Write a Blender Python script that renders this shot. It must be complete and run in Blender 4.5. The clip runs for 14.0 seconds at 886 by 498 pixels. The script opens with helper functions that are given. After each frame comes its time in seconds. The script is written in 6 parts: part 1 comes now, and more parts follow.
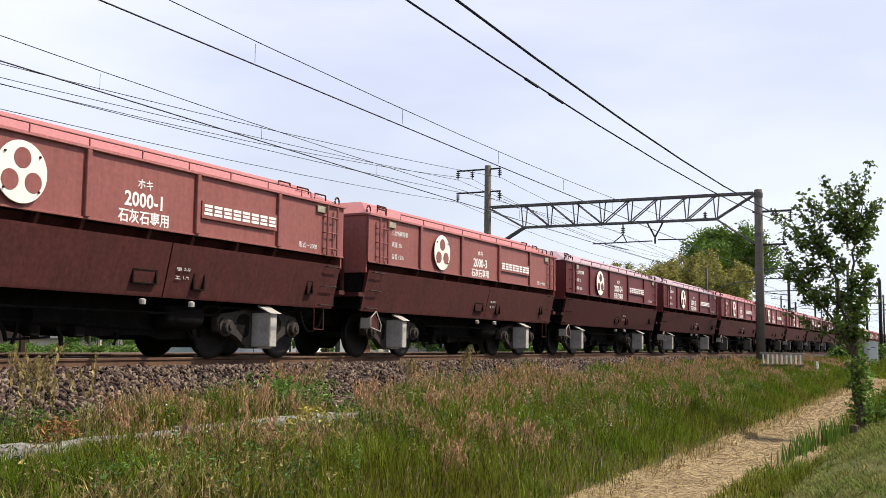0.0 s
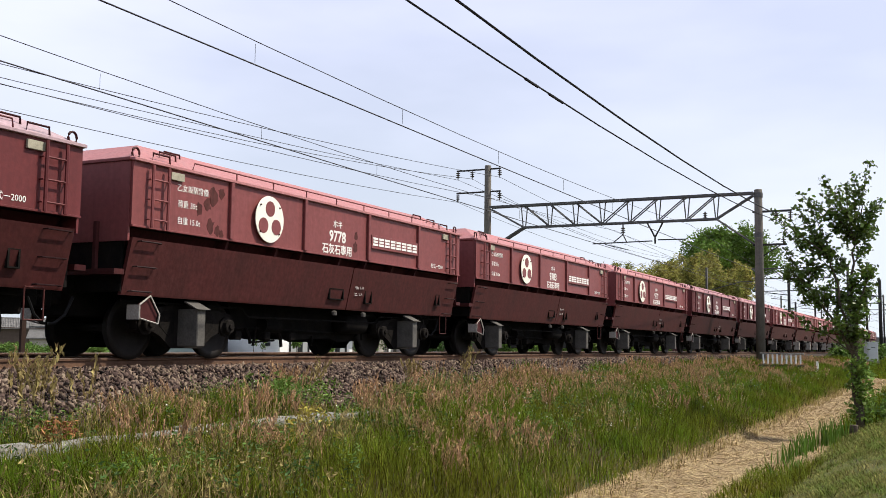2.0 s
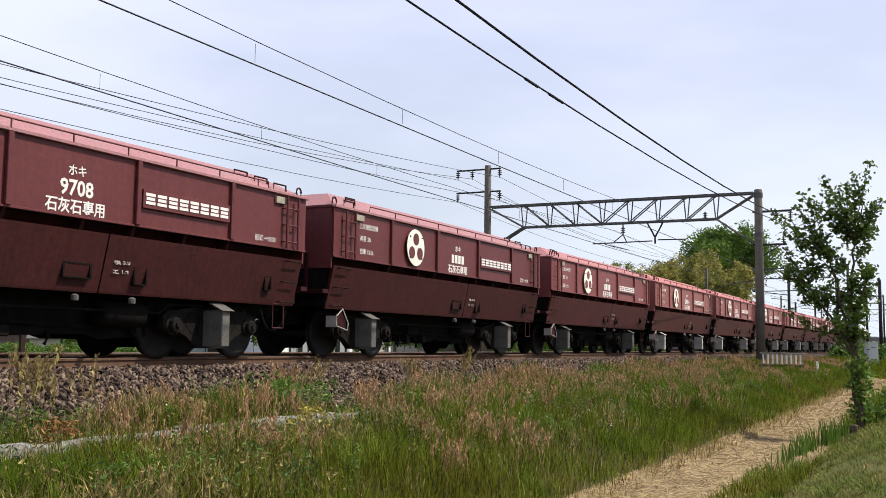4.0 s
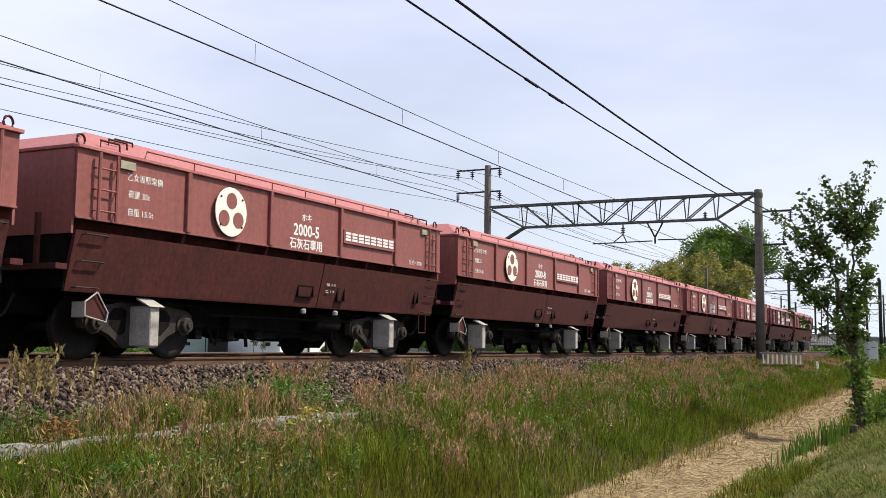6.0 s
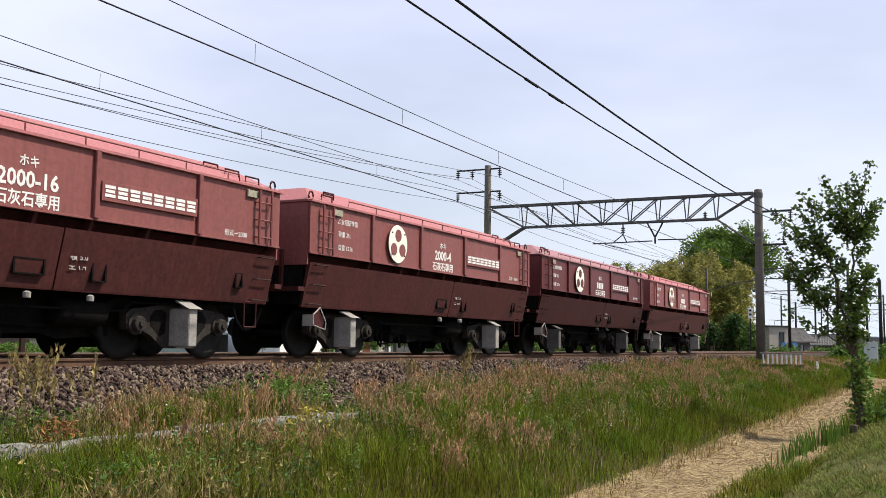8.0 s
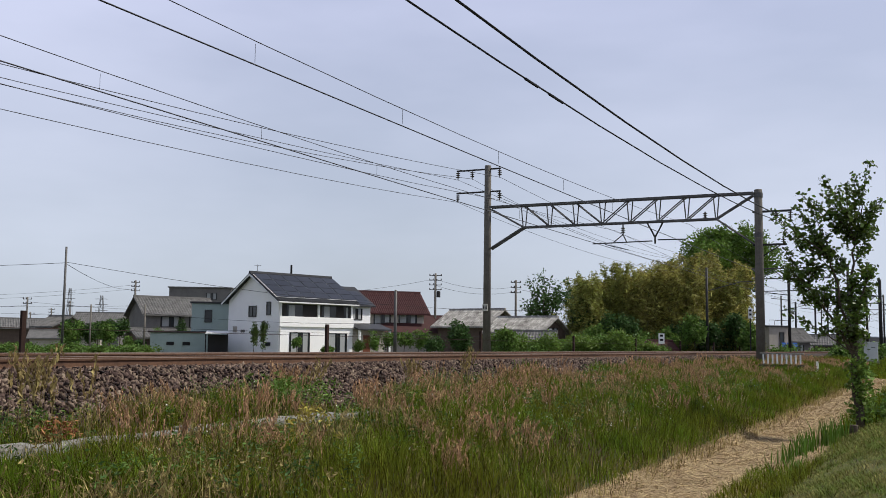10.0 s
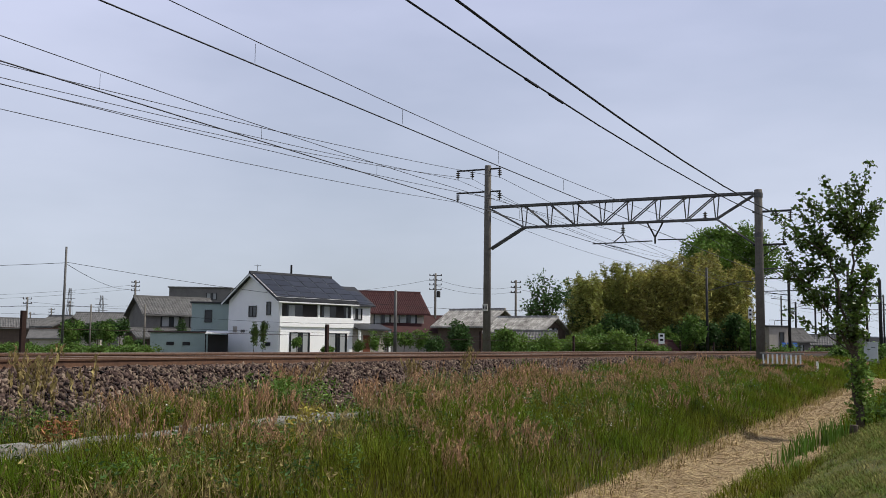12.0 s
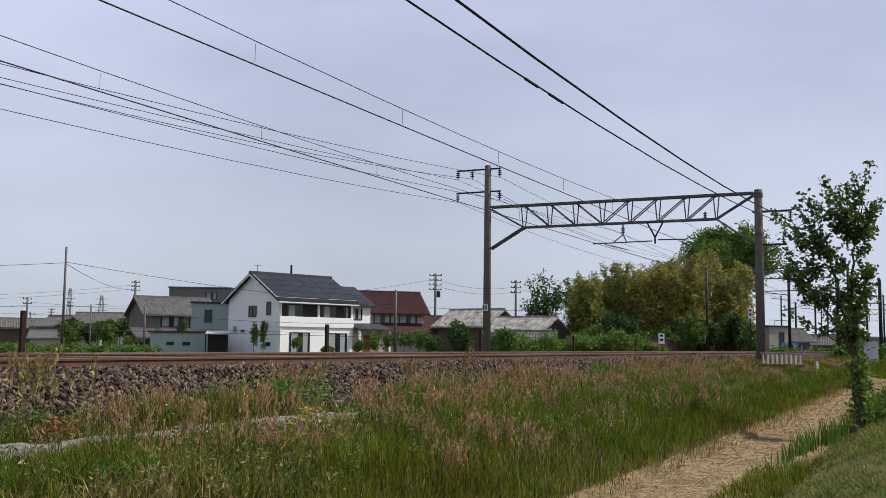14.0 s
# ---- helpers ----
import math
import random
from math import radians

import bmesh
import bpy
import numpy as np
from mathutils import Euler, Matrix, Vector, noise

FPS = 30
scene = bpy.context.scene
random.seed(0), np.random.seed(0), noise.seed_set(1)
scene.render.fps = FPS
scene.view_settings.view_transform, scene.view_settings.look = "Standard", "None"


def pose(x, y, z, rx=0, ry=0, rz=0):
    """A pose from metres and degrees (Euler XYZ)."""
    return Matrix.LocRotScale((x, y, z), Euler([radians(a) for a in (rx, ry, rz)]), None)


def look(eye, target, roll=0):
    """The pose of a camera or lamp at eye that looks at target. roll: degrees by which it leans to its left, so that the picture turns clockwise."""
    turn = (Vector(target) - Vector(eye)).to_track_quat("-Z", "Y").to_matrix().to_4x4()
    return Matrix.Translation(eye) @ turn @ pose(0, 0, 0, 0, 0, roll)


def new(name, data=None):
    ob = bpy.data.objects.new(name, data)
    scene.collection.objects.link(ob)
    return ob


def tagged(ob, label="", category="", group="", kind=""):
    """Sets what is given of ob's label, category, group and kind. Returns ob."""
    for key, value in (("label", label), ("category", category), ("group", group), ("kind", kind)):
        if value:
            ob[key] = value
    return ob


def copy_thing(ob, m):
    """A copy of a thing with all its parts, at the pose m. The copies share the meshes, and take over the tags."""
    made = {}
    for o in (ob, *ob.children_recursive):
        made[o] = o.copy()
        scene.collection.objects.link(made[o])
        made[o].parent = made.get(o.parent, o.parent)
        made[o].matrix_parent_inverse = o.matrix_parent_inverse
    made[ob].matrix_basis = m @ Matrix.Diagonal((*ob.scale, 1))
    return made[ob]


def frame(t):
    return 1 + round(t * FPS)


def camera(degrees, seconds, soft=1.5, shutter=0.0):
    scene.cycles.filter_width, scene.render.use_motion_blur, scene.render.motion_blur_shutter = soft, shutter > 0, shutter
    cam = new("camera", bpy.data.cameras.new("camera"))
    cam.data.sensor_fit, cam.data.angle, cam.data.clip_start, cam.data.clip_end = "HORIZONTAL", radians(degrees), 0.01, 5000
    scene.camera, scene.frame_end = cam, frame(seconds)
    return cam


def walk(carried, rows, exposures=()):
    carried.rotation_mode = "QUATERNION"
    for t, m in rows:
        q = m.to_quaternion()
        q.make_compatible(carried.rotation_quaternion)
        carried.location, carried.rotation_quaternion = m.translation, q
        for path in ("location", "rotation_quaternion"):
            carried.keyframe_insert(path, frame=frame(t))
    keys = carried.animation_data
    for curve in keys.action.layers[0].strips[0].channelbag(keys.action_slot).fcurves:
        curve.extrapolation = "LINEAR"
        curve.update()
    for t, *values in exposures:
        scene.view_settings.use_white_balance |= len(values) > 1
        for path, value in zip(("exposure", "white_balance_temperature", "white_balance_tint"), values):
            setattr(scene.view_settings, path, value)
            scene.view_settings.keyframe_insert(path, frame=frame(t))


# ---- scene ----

# ---- camera: it stands still beside the line ----
SHOT = 14.0
EYE = (0.0, 0.0, 0.26)
cam = camera(47.3, SHOT, soft=0.85, shutter=0.0)
walk(cam, [(0.0, pose(*EYE, 95.40, -0.68, -63.52)), (SHOT, pose(*EYE, 95.40, -0.68, -63.52))],
     exposures=[(0.0, 0.29, 6500, 10), (3.0, 0.22, 6420, 9), (8.2, 0.19, 6400, 9), (10.2, -0.26, 6200, 10), (14.0, -0.28, 6200, 10)])

# ---- sky and sun ----
SUN_FROM = Vector((0.62, -1.0, 1.5)).normalized()
SUN_ELEV = math.asin(SUN_FROM.z)
SUN_AZIM = math.atan2(SUN_FROM.x, SUN_FROM.y)
world = bpy.data.worlds.new("sky")
scene.world = world
world.use_nodes = True
wn, wl = world.node_tree.nodes, world.node_tree.links
wn.clear()
sky = wn.new("ShaderNodeTexSky")
sky.sky_type = "NISHITA"
sky.sun_disc = False
sky.sun_elevation, sky.sun_rotation = SUN_ELEV, SUN_AZIM
sky.air_density, sky.dust_density, sky.ozone_density = 1.0, 2.5, 2.0
wco = wn.new("ShaderNodeTexCoord")
wmap = wn.new("ShaderNodeMapping")
wmap.inputs["Scale"].default_value = (1.0, 1.0, 3.2)
wnoise = wn.new("ShaderNodeTexNoise")
wnoise.inputs["Scale"].default_value = 1.7
wnoise.inputs["Detail"].default_value = 5
wnoise.inputs["Roughness"].default_value = 0.5
wramp = wn.new("ShaderNodeValToRGB")
wramp.color_ramp.elements[0].position, wramp.color_ramp.elements[0].color = 0.34, (0.66, 0.66, 0.66, 1)
wramp.color_ramp.elements[1].position, wramp.color_ramp.elements[1].color = 0.62, (0.97, 0.97, 0.97, 1)
wmix = wn.new("ShaderNodeMixRGB")
whaze = wn.new("ShaderNodeMixRGB")
whaze.inputs["Color1"].default_value = (8.1, 8.7, 9.6, 1)
whaze.inputs["Color2"].default_value = (8.5, 8.8, 11.2, 1)
wbg = wn.new("ShaderNodeBackground")
wbg.inputs["Strength"].default_value = 0.094
wout = wn.new("ShaderNodeOutputWorld")
wl.new(wco.outputs["Generated"], wmap.inputs["Vector"])
wl.new(wmap.outputs["Vector"], wnoise.inputs["Vector"])
wl.new(wnoise.outputs["Fac"], wramp.inputs["Fac"])
wsep = wn.new("ShaderNodeSeparateXYZ")
wthin = wn.new("ShaderNodeMapRange")
wthin.inputs["From Min"].default_value, wthin.inputs["From Max"].default_value = 0.42, 0.85
wthin.inputs["To Min"].default_value, wthin.inputs["To Max"].default_value = 1.0, 0.12
wmul = wn.new("ShaderNodeMath")
wmul.operation = "MULTIPLY"
wl.new(wco.outputs["Generated"], wsep.inputs["Vector"])
wl.new(wsep.outputs["Z"], wthin.inputs["Value"])
wl.new(wramp.outputs["Color"], wmul.inputs[0])
wl.new(wthin.outputs["Result"], wmul.inputs[1])
wl.new(wmul.outputs[0], wmix.inputs["Fac"])
wrise = wn.new("ShaderNodeMapRange")
wrise.inputs["From Min"].default_value, wrise.inputs["From Max"].default_value = 0.04, 0.34
wl.new(wsep.outputs["Z"], wrise.inputs["Value"])
wl.new(wrise.outputs["Result"], whaze.inputs["Fac"])
wl.new(whaze.outputs["Color"], wmix.inputs["Color2"])
wl.new(sky.outputs["Color"], wmix.inputs["Color1"])
wl.new(wmix.outputs["Color"], wbg.inputs["Color"])
wl.new(wbg.outputs["Background"], wout.inputs["Surface"])

sun = new("sun", bpy.data.lights.new("sun", "SUN"))
sun.data.energy, sun.data.angle, sun.data.color = 5.0, radians(0.6), (1.0, 0.93, 0.81)
sun.matrix_world = look(SUN_FROM * 100, (0, 0, 0))


# ---- materials ----
def mat(name, col, rough=0.6, var=0.25, scale=6.0, bump=0.0, bscale=60.0, metal=0.0, tint=None, island=0.0, obj=0.0,
        streak=0.0, stretch=(1, 1, 1), spec=0.12, through_light=0.0, painted=False):
    """A painted, grown or worn surface: base colour, coarse and fine variation, relief."""
    m = bpy.data.materials.new(name)
    m.use_nodes = True
    n, l = m.node_tree.nodes, m.node_tree.links
    b = n["Principled BSDF"]
    b.inputs["Roughness"].default_value = rough
    b.inputs["Metallic"].default_value = metal
    b.inputs["Specular IOR Level"].default_value = spec
    co = n.new("ShaderNodeTexCoord")
    mp = n.new("ShaderNodeMapping")
    mp.inputs["Scale"].default_value = stretch
    l.new(co.outputs["Object"], mp.inputs["Vector"])
    big = n.new("ShaderNodeTexNoise")
    big.inputs["Scale"].default_value, big.inputs["Detail"].default_value = scale, 6
    big.inputs["Roughness"].default_value = 0.65
    l.new(mp.outputs["Vector"], big.inputs["Vector"])
    fine = n.new("ShaderNodeTexNoise")
    fine.inputs["Scale"].default_value, fine.inputs["Detail"].default_value = scale * 9, 3
    l.new(mp.outputs["Vector"], fine.inputs["Vector"])
    tint = tint or tuple(c * 0.45 for c in col)
    mix = n.new("ShaderNodeMixRGB")
    mix.inputs["Color1"].default_value, mix.inputs["Color2"].default_value = (*col, 1), (*tint, 1)
    ramp = n.new("ShaderNodeMapRange")
    ramp.inputs["From Min"].default_value, ramp.inputs["From Max"].default_value = 0.42, 0.72
    ramp.inputs["To Max"].default_value = min(1.0, var * 2)
    l.new(big.outputs["Fac"], ramp.inputs["Value"])
    l.new(ramp.outputs["Result"], mix.inputs["Fac"])
    val = n.new("ShaderNodeHueSaturation")
    l.new(mix.outputs["Color"], val.inputs["Color"])
    fr = n.new("ShaderNodeMapRange")
    fr.inputs["From Min"].default_value, fr.inputs["From Max"].default_value = 0.3, 0.7
    fr.inputs["To Min"].default_value, fr.inputs["To Max"].default_value = 1 - var * 0.6, 1 + var * 0.6
    l.new(fine.outputs["Fac"], fr.inputs["Value"])
    last = fr.outputs["Result"]

    def times(sock, amount):
        r = n.new("ShaderNodeMapRange")
        r.inputs["To Min"].default_value, r.inputs["To Max"].default_value = 1 - amount, 1 + amount
        l.new(sock, r.inputs["Value"])
        mu = n.new("ShaderNodeMath")
        mu.operation = "MULTIPLY"
        l.new(last, mu.inputs[0])
        l.new(r.outputs["Result"], mu.inputs[1])
        return mu.outputs[0]

    if island:
        g = n.new("ShaderNodeNewGeometry")
        last = times(g.outputs["Random Per Island"], island)
        hr = n.new("ShaderNodeMapRange")
        hr.inputs["To Min"].default_value, hr.inputs["To Max"].default_value = 0.5 - 0.045 * island, 0.5 + 0.012 * island
        l.new(g.outputs["Random Per Island"], hr.inputs["Value"])
        l.new(hr.outputs["Result"], val.inputs["Hue"])
    if obj:
        oi = n.new("ShaderNodeObjectInfo")
        last = times(oi.outputs["Random"], obj)
    if streak:
        sm = n.new("ShaderNodeMapping")
        sm.inputs["Scale"].default_value = (7, 7, 0.35)
        l.new(co.outputs["Object"], sm.inputs["Vector"])
        st = n.new("ShaderNodeTexNoise")
        st.inputs["Scale"].default_value, st.inputs["Detail"].default_value = 2.0, 5
        l.new(sm.outputs["Vector"], st.inputs["Vector"])
        last = times(st.outputs["Fac"], streak)
    l.new(last, val.inputs["Value"])
    colour = val.outputs["Color"]
    if painted:
        coat = n.new("ShaderNodeObjectInfo")
        tone = n.new("ShaderNodeMixRGB")
        tone.blend_type = "MULTIPLY"
        tone.inputs["Fac"].default_value = 1.0
        l.new(colour, tone.inputs["Color1"])
        l.new(coat.outputs["Color"], tone.inputs["Color2"])
        colour = tone.outputs["Color"]
    l.new(colour, b.inputs["Base Color"])
    if bump:
        bt = n.new("ShaderNodeTexNoise")
        bt.inputs["Scale"].default_value, bt.inputs["Detail"].default_value = bscale, 4
        l.new(mp.outputs["Vector"], bt.inputs["Vector"])
        bp = n.new("ShaderNodeBump")
        bp.inputs["Strength"].default_value, bp.inputs["Distance"].default_value = bump, 0.02
        l.new(bt.outputs["Fac"], bp.inputs["Height"])
        l.new(bp.outputs["Normal"], b.inputs["Normal"])
    if through_light:
        tr = n.new("ShaderNodeBsdfTranslucent")
        l.new(val.outputs["Color"], tr.inputs["Color"])
        ms = n.new("ShaderNodeMixShader")
        ms.inputs["Fac"].default_value = through_light
        l.new(b.outputs["BSDF"], ms.inputs[1])
        l.new(tr.outputs["BSDF"], ms.inputs[2])
        l.new(ms.outputs["Shader"], n["Material Output"].inputs["Surface"])
    return m


M = {
    "wagon": mat("oxide red wagon paint", (0.245, 0.084, 0.072), 0.5, 0.18, 1.3, 0.10, 25, tint=(0.165, 0.062, 0.054), streak=0.20, spec=0.25, painted=True),
    # darker copy of the wagon red: holds shade on skirts and recess, plus dirt
    "wagon_low": mat("oxide red paint darkened for shade and dirt", (0.074, 0.0235, 0.0205), 0.55, 0.30, 1.5, 0.12, 20, tint=(0.045, 0.020, 0.017), streak=0.35, painted=True),
    # coaming and top flange: faded, and lightened to carry the sun on the slope
    "coaming": mat("faded dusty oxide paint, pinker for sunlight", (0.40, 0.15, 0.145), 0.6, 0.25, 2.0, 0.1, 30, tint=(0.33, 0.17, 0.16), painted=True),
    "under": mat("underframe grime blackened for shade", (0.007, 0.0065, 0.006), 0.85, 0.4, 4, 0.3, 40, tint=(0.016, 0.013, 0.011), spec=0.05),
    "bogie": mat("grey brown brake dust on cast steel", (0.055, 0.047, 0.041), 0.85, 0.4, 5, 0.3, 40, tint=(0.022, 0.018, 0.016), spec=0.06, painted=True),
    "boxgrey": mat("dusty light grey box paint", (0.40, 0.375, 0.335), 0.7, 0.3, 4, 0.1, 40, tint=(0.2, 0.18, 0.16), painted=True),
    "wheel": mat("dark rolled wheel steel", (0.020, 0.017, 0.015), 0.6, 0.35, 5, 0.1, 40, metal=0.2),
    "white": mat("chalky white sign paint", (0.80, 0.78, 0.68), 0.6, 0.1, 5),
    "faded_letter": mat("worn grey stencil paint", (0.34, 0.30, 0.28), 0.7, 0.4, 14),
    "letter": mat("white lettering paint", (0.78, 0.76, 0.72), 0.6, 0.2, 9),
    "rail": mat("rusty rail web", (0.125, 0.070, 0.044), 0.8, 0.4, 5, 0.2, 60, tint=(0.060, 0.036, 0.026)),
    "railtop": mat("worn rail head steel", (0.19, 0.14, 0.11), 0.5, 0.3, 3, metal=0.4),
    "ballast": mat("grey brown ballast stone", (0.122, 0.090, 0.068), 0.85, 0.6, 7, 0.4, 60, tint=(0.040, 0.026, 0.018), island=1.0),
    "ballast_bed": mat("ballast bed", (0.060, 0.046, 0.039), 0.95, 0.6, 16, 1.0, 24, tint=(0.035, 0.03, 0.027)),
    "sleeper": mat("weathered concrete sleeper", (0.30, 0.28, 0.25), 0.85, 0.3, 4, 0.3, 50),
    "concrete": mat("weathered grey concrete", (0.27, 0.26, 0.23), 0.9, 0.5, 2.5, 0.4, 40, tint=(0.11, 0.10, 0.08)),
    "pole": mat("spun concrete mast", (0.165, 0.150, 0.130), 0.8, 0.3, 2.5, 0.25, 50, tint=(0.09, 0.08, 0.07), streak=0.25),
    "steel": mat("galvanised steel gone dull", (0.125, 0.122, 0.118), 0.6, 0.35, 5, metal=0.4, tint=(0.065, 0.060, 0.056)),
    "darksteel": mat("dark oxidised fittings", (0.045, 0.044, 0.044), 0.6, 0.3, 5, metal=0.4),
    "rust": mat("rusty fence post steel", (0.038, 0.022, 0.017), 0.8, 0.4, 5, 0.2, 50),
    "wire": mat("weathered copper and aluminium wire", (0.060, 0.060, 0.062), 0.5, 0.2, 3, metal=0.5),
    "blackwire": mat("black sheathed feeder cable", (0.018, 0.018, 0.020), 0.6, 0.1, 3),
    "porcelain": mat("brown glazed porcelain", (0.05, 0.035, 0.03), 0.2, 0.2, 5, spec=0.5),
    "soil": mat("grassy soil", (0.050, 0.055, 0.020), 0.95, 0.6, 1.2, 0.8, 20, tint=(0.07, 0.055, 0.032)),
    "field": mat("field and gardens", (0.075, 0.095, 0.035), 0.95, 0.5, 0.12, 0.5, 8, tint=(0.12, 0.10, 0.065)),
    "strawbed": mat("matted dry straw", (0.37, 0.285, 0.16), 0.95, 0.4, 3, 1.0, 30, tint=(0.19, 0.14, 0.075), stretch=(1, 2.5, 1)),
    "straw": mat("dry cut straw", (0.43, 0.335, 0.185), 0.8, 0.2, 3, island=0.55),
    "bank": mat("mown bank turf", (0.070, 0.090, 0.022), 0.9, 0.6, 4, 1.0, 30, tint=(0.17, 0.135, 0.06), stretch=(0.8, 3, 1)),
    "grass": mat("tall green grass", (0.088, 0.142, 0.009), 0.6, 0.55, 0.45, island=0.85, tint=(0.140, 0.134, 0.015), spec=0.10, through_light=0.35),
    "grass_dry": mat("straw coloured seeding grass", (0.33, 0.265, 0.105), 0.8, 0.4, 1.0, island=0.6, tint=(0.14, 0.12, 0.04), through_light=0.3),
    "sorrel": mat("reddish tan seed heads", (0.43, 0.275, 0.145), 0.8, 0.3, 1.5, island=0.5, through_light=0.2),
    "turf": mat("short mown turf", (0.100, 0.150, 0.028), 0.8, 0.8, 2.6, island=0.8, tint=(0.27, 0.21, 0.085), spec=0.05, through_light=0.2),
    "iris": mat("iris leaf green", (0.095, 0.180, 0.026), 0.45, 0.25, 3, island=0.35, through_light=0.3),
    "leaf": mat("glossy young leaf green", (0.078, 0.132, 0.022), 0.42, 0.3, 2, island=0.6, spec=0.3, through_light=0.30),
    "leaf_dark": mat("dark evergreen leaf", (0.050, 0.100, 0.028), 0.5, 0.35, 0.35, island=0.55, tint=(0.05, 0.095, 0.022), through_light=0.25),
    "leaf_mid": mat("garden leaf green", (0.100, 0.180, 0.036), 0.5, 0.35, 0.5, island=0.5, tint=(0.10, 0.15, 0.03), through_light=0.3),
    "bamboo": mat("yellow green bamboo leaf", (0.33, 0.305, 0.078), 0.5, 0.45, 0.30, island=0.6, tint=(0.145, 0.165, 0.045), through_light=0.3),
    "bamboo_green": mat("olive green bamboo leaf", (0.24, 0.25, 0.06), 0.5, 0.4, 0.30, island=0.55, tint=(0.11, 0.14, 0.035), through_light=0.3),
    "dead_stalk": mat("brown dead stalk", (0.15, 0.095, 0.050), 0.9, 0.4, 2.0, island=0.7),
    "culm": mat("green brown bamboo culm", (0.16, 0.17, 0.06), 0.5, 0.3, 2.0),
    "rotleaf": mat("withered orange brown leaf", (0.30, 0.150, 0.060), 0.8, 0.3, 6.0, island=0.5, through_light=0.2),
    "yellow_leaf": mat("yellowing weed leaf", (0.36, 0.31, 0.06), 0.6, 0.3, 3.0, island=0.5, through_light=0.3),
    "ivy": mat("bright ivy leaf", (0.145, 0.235, 0.045), 0.45, 0.3, 2, island=0.4, through_light=0.35),
    "tree_green": mat("fresh broadleaf green", (0.115, 0.200, 0.034), 0.5, 0.35, 0.4, island=0.45, tint=(0.085, 0.16, 0.03), through_light=0.3),
    "bark": mat("grey brown bark", (0.095, 0.075, 0.058), 0.9, 0.4, 6, 0.6, 40),
    "plaster": mat("white house plaster", (0.88, 0.87, 0.85), 0.8, 0.05, 1.0, 0.05, 60),
    "mint": mat("pale blue green cladding", (0.34, 0.415, 0.385), 0.7, 0.1, 1.0, 0.05, 40),
    "beige": mat("beige wall", (0.42, 0.38, 0.33), 0.8, 0.15, 1.0),
    "brownwall": mat("dark timber wall", (0.115, 0.085, 0.068), 0.8, 0.25, 2.0),
    "greywall": mat("grey mortar wall", (0.18, 0.17, 0.16), 0.85, 0.2, 1.0),
    "tile_grey": mat("grey glazed roof tile", (0.150, 0.146, 0.138), 0.6, 0.4, 1.2, island=0.25, tint=(0.075, 0.072, 0.068)),
    "tile_pale": mat("bleached patchy roof tile", (0.40, 0.385, 0.35), 0.7, 0.5, 1.0, island=0.35, tint=(0.13, 0.12, 0.105)),
    "tile_dark": mat("dark roof slate", (0.045, 0.046, 0.050), 0.5, 0.25, 2.0, island=0.15),
    "tile_red": mat("brownish red roof tile", (0.068, 0.029, 0.026), 0.6, 0.35, 2.0, island=0.25, tint=(0.040, 0.022, 0.020)),
    "solar": mat("dark blue solar panel glass", (0.018, 0.020, 0.026), 0.28, 0.1, 1.0, obj=0.25, spec=0.3),
    "glass": mat("dark window glass", (0.022, 0.025, 0.028), 0.08, 0.1, 0.5, spec=0.5),
    "frame_dark": mat("dark bronze window frame", (0.035, 0.032, 0.03), 0.5, 0.1, 3),
    "frame_white": mat("white trim", (0.75, 0.75, 0.73), 0.5, 0.05, 3),
    "curtain": mat("grey white curtain behind glass", (0.35, 0.36, 0.36), 0.9, 0.2, 3, stretch=(6, 6, 0.2)),
    "blue": mat("blue tarpaulin", (0.05, 0.14, 0.48), 0.6, 0.2, 2),
    "door_red": mat("brown front door", (0.16, 0.06, 0.035), 0.5, 0.2, 3),
    "plate": mat("small enamel number plate", (0.60, 0.58, 0.50), 0.5, 0.2, 8),
    "yellowplate": mat("faded cream card holder", (0.36, 0.33, 0.25), 0.6, 0.3, 10),
    "black": mat("black paint", (0.012, 0.012, 0.013), 0.5, 0.1, 4),
    "grey_cab": mat("light grey cabinet enamel", (0.50, 0.52, 0.51), 0.5, 0.1, 3),
    # blue-grey that paints the air's haze onto far walls and hills
    "haze": mat("distant grey with haze mixed in", (0.36, 0.40, 0.46), 0.9, 0.25, 0.06, tint=(0.46, 0.48, 0.52)),
}


# ---- building helpers ----
def mesh_of(name, bm, material, smooth=False):
    me = bpy.data.meshes.new(name)
    bm.to_mesh(me)
    bm.free()
    for mm in (material if isinstance(material, (list, tuple)) else [material]):
        me.materials.append(mm)
    if smooth:
        me.shade_smooth()
    return me


def part(name, bm, material, parent, label="", smooth=False):
    """Link a bmesh as one mesh object under a thing or under a part."""
    ob = new(name, mesh_of(name, bm, material, smooth))
    ob.parent = parent
    return tagged(ob, label)


def part_on(name, me, parent, m=None, label=""):
    ob = new(name, me)
    ob.parent = parent
    if m is not None:
        ob.matrix_basis = m
    return tagged(ob, label)


def thing(name, label, category, group="", m=None, kind=""):
    ob = new(name)
    ob.empty_display_size = 0.2
    if m is not None:
        ob.matrix_world = m
    return tagged(ob, label, category, group, kind)


def solo(name, bm, material, label, category="", group="", kind="", m=None, smooth=False):
    ob = new(name, mesh_of(name, bm, material, smooth))
    if m is not None:
        ob.matrix_world = m
    return tagged(ob, label, category, group, kind)


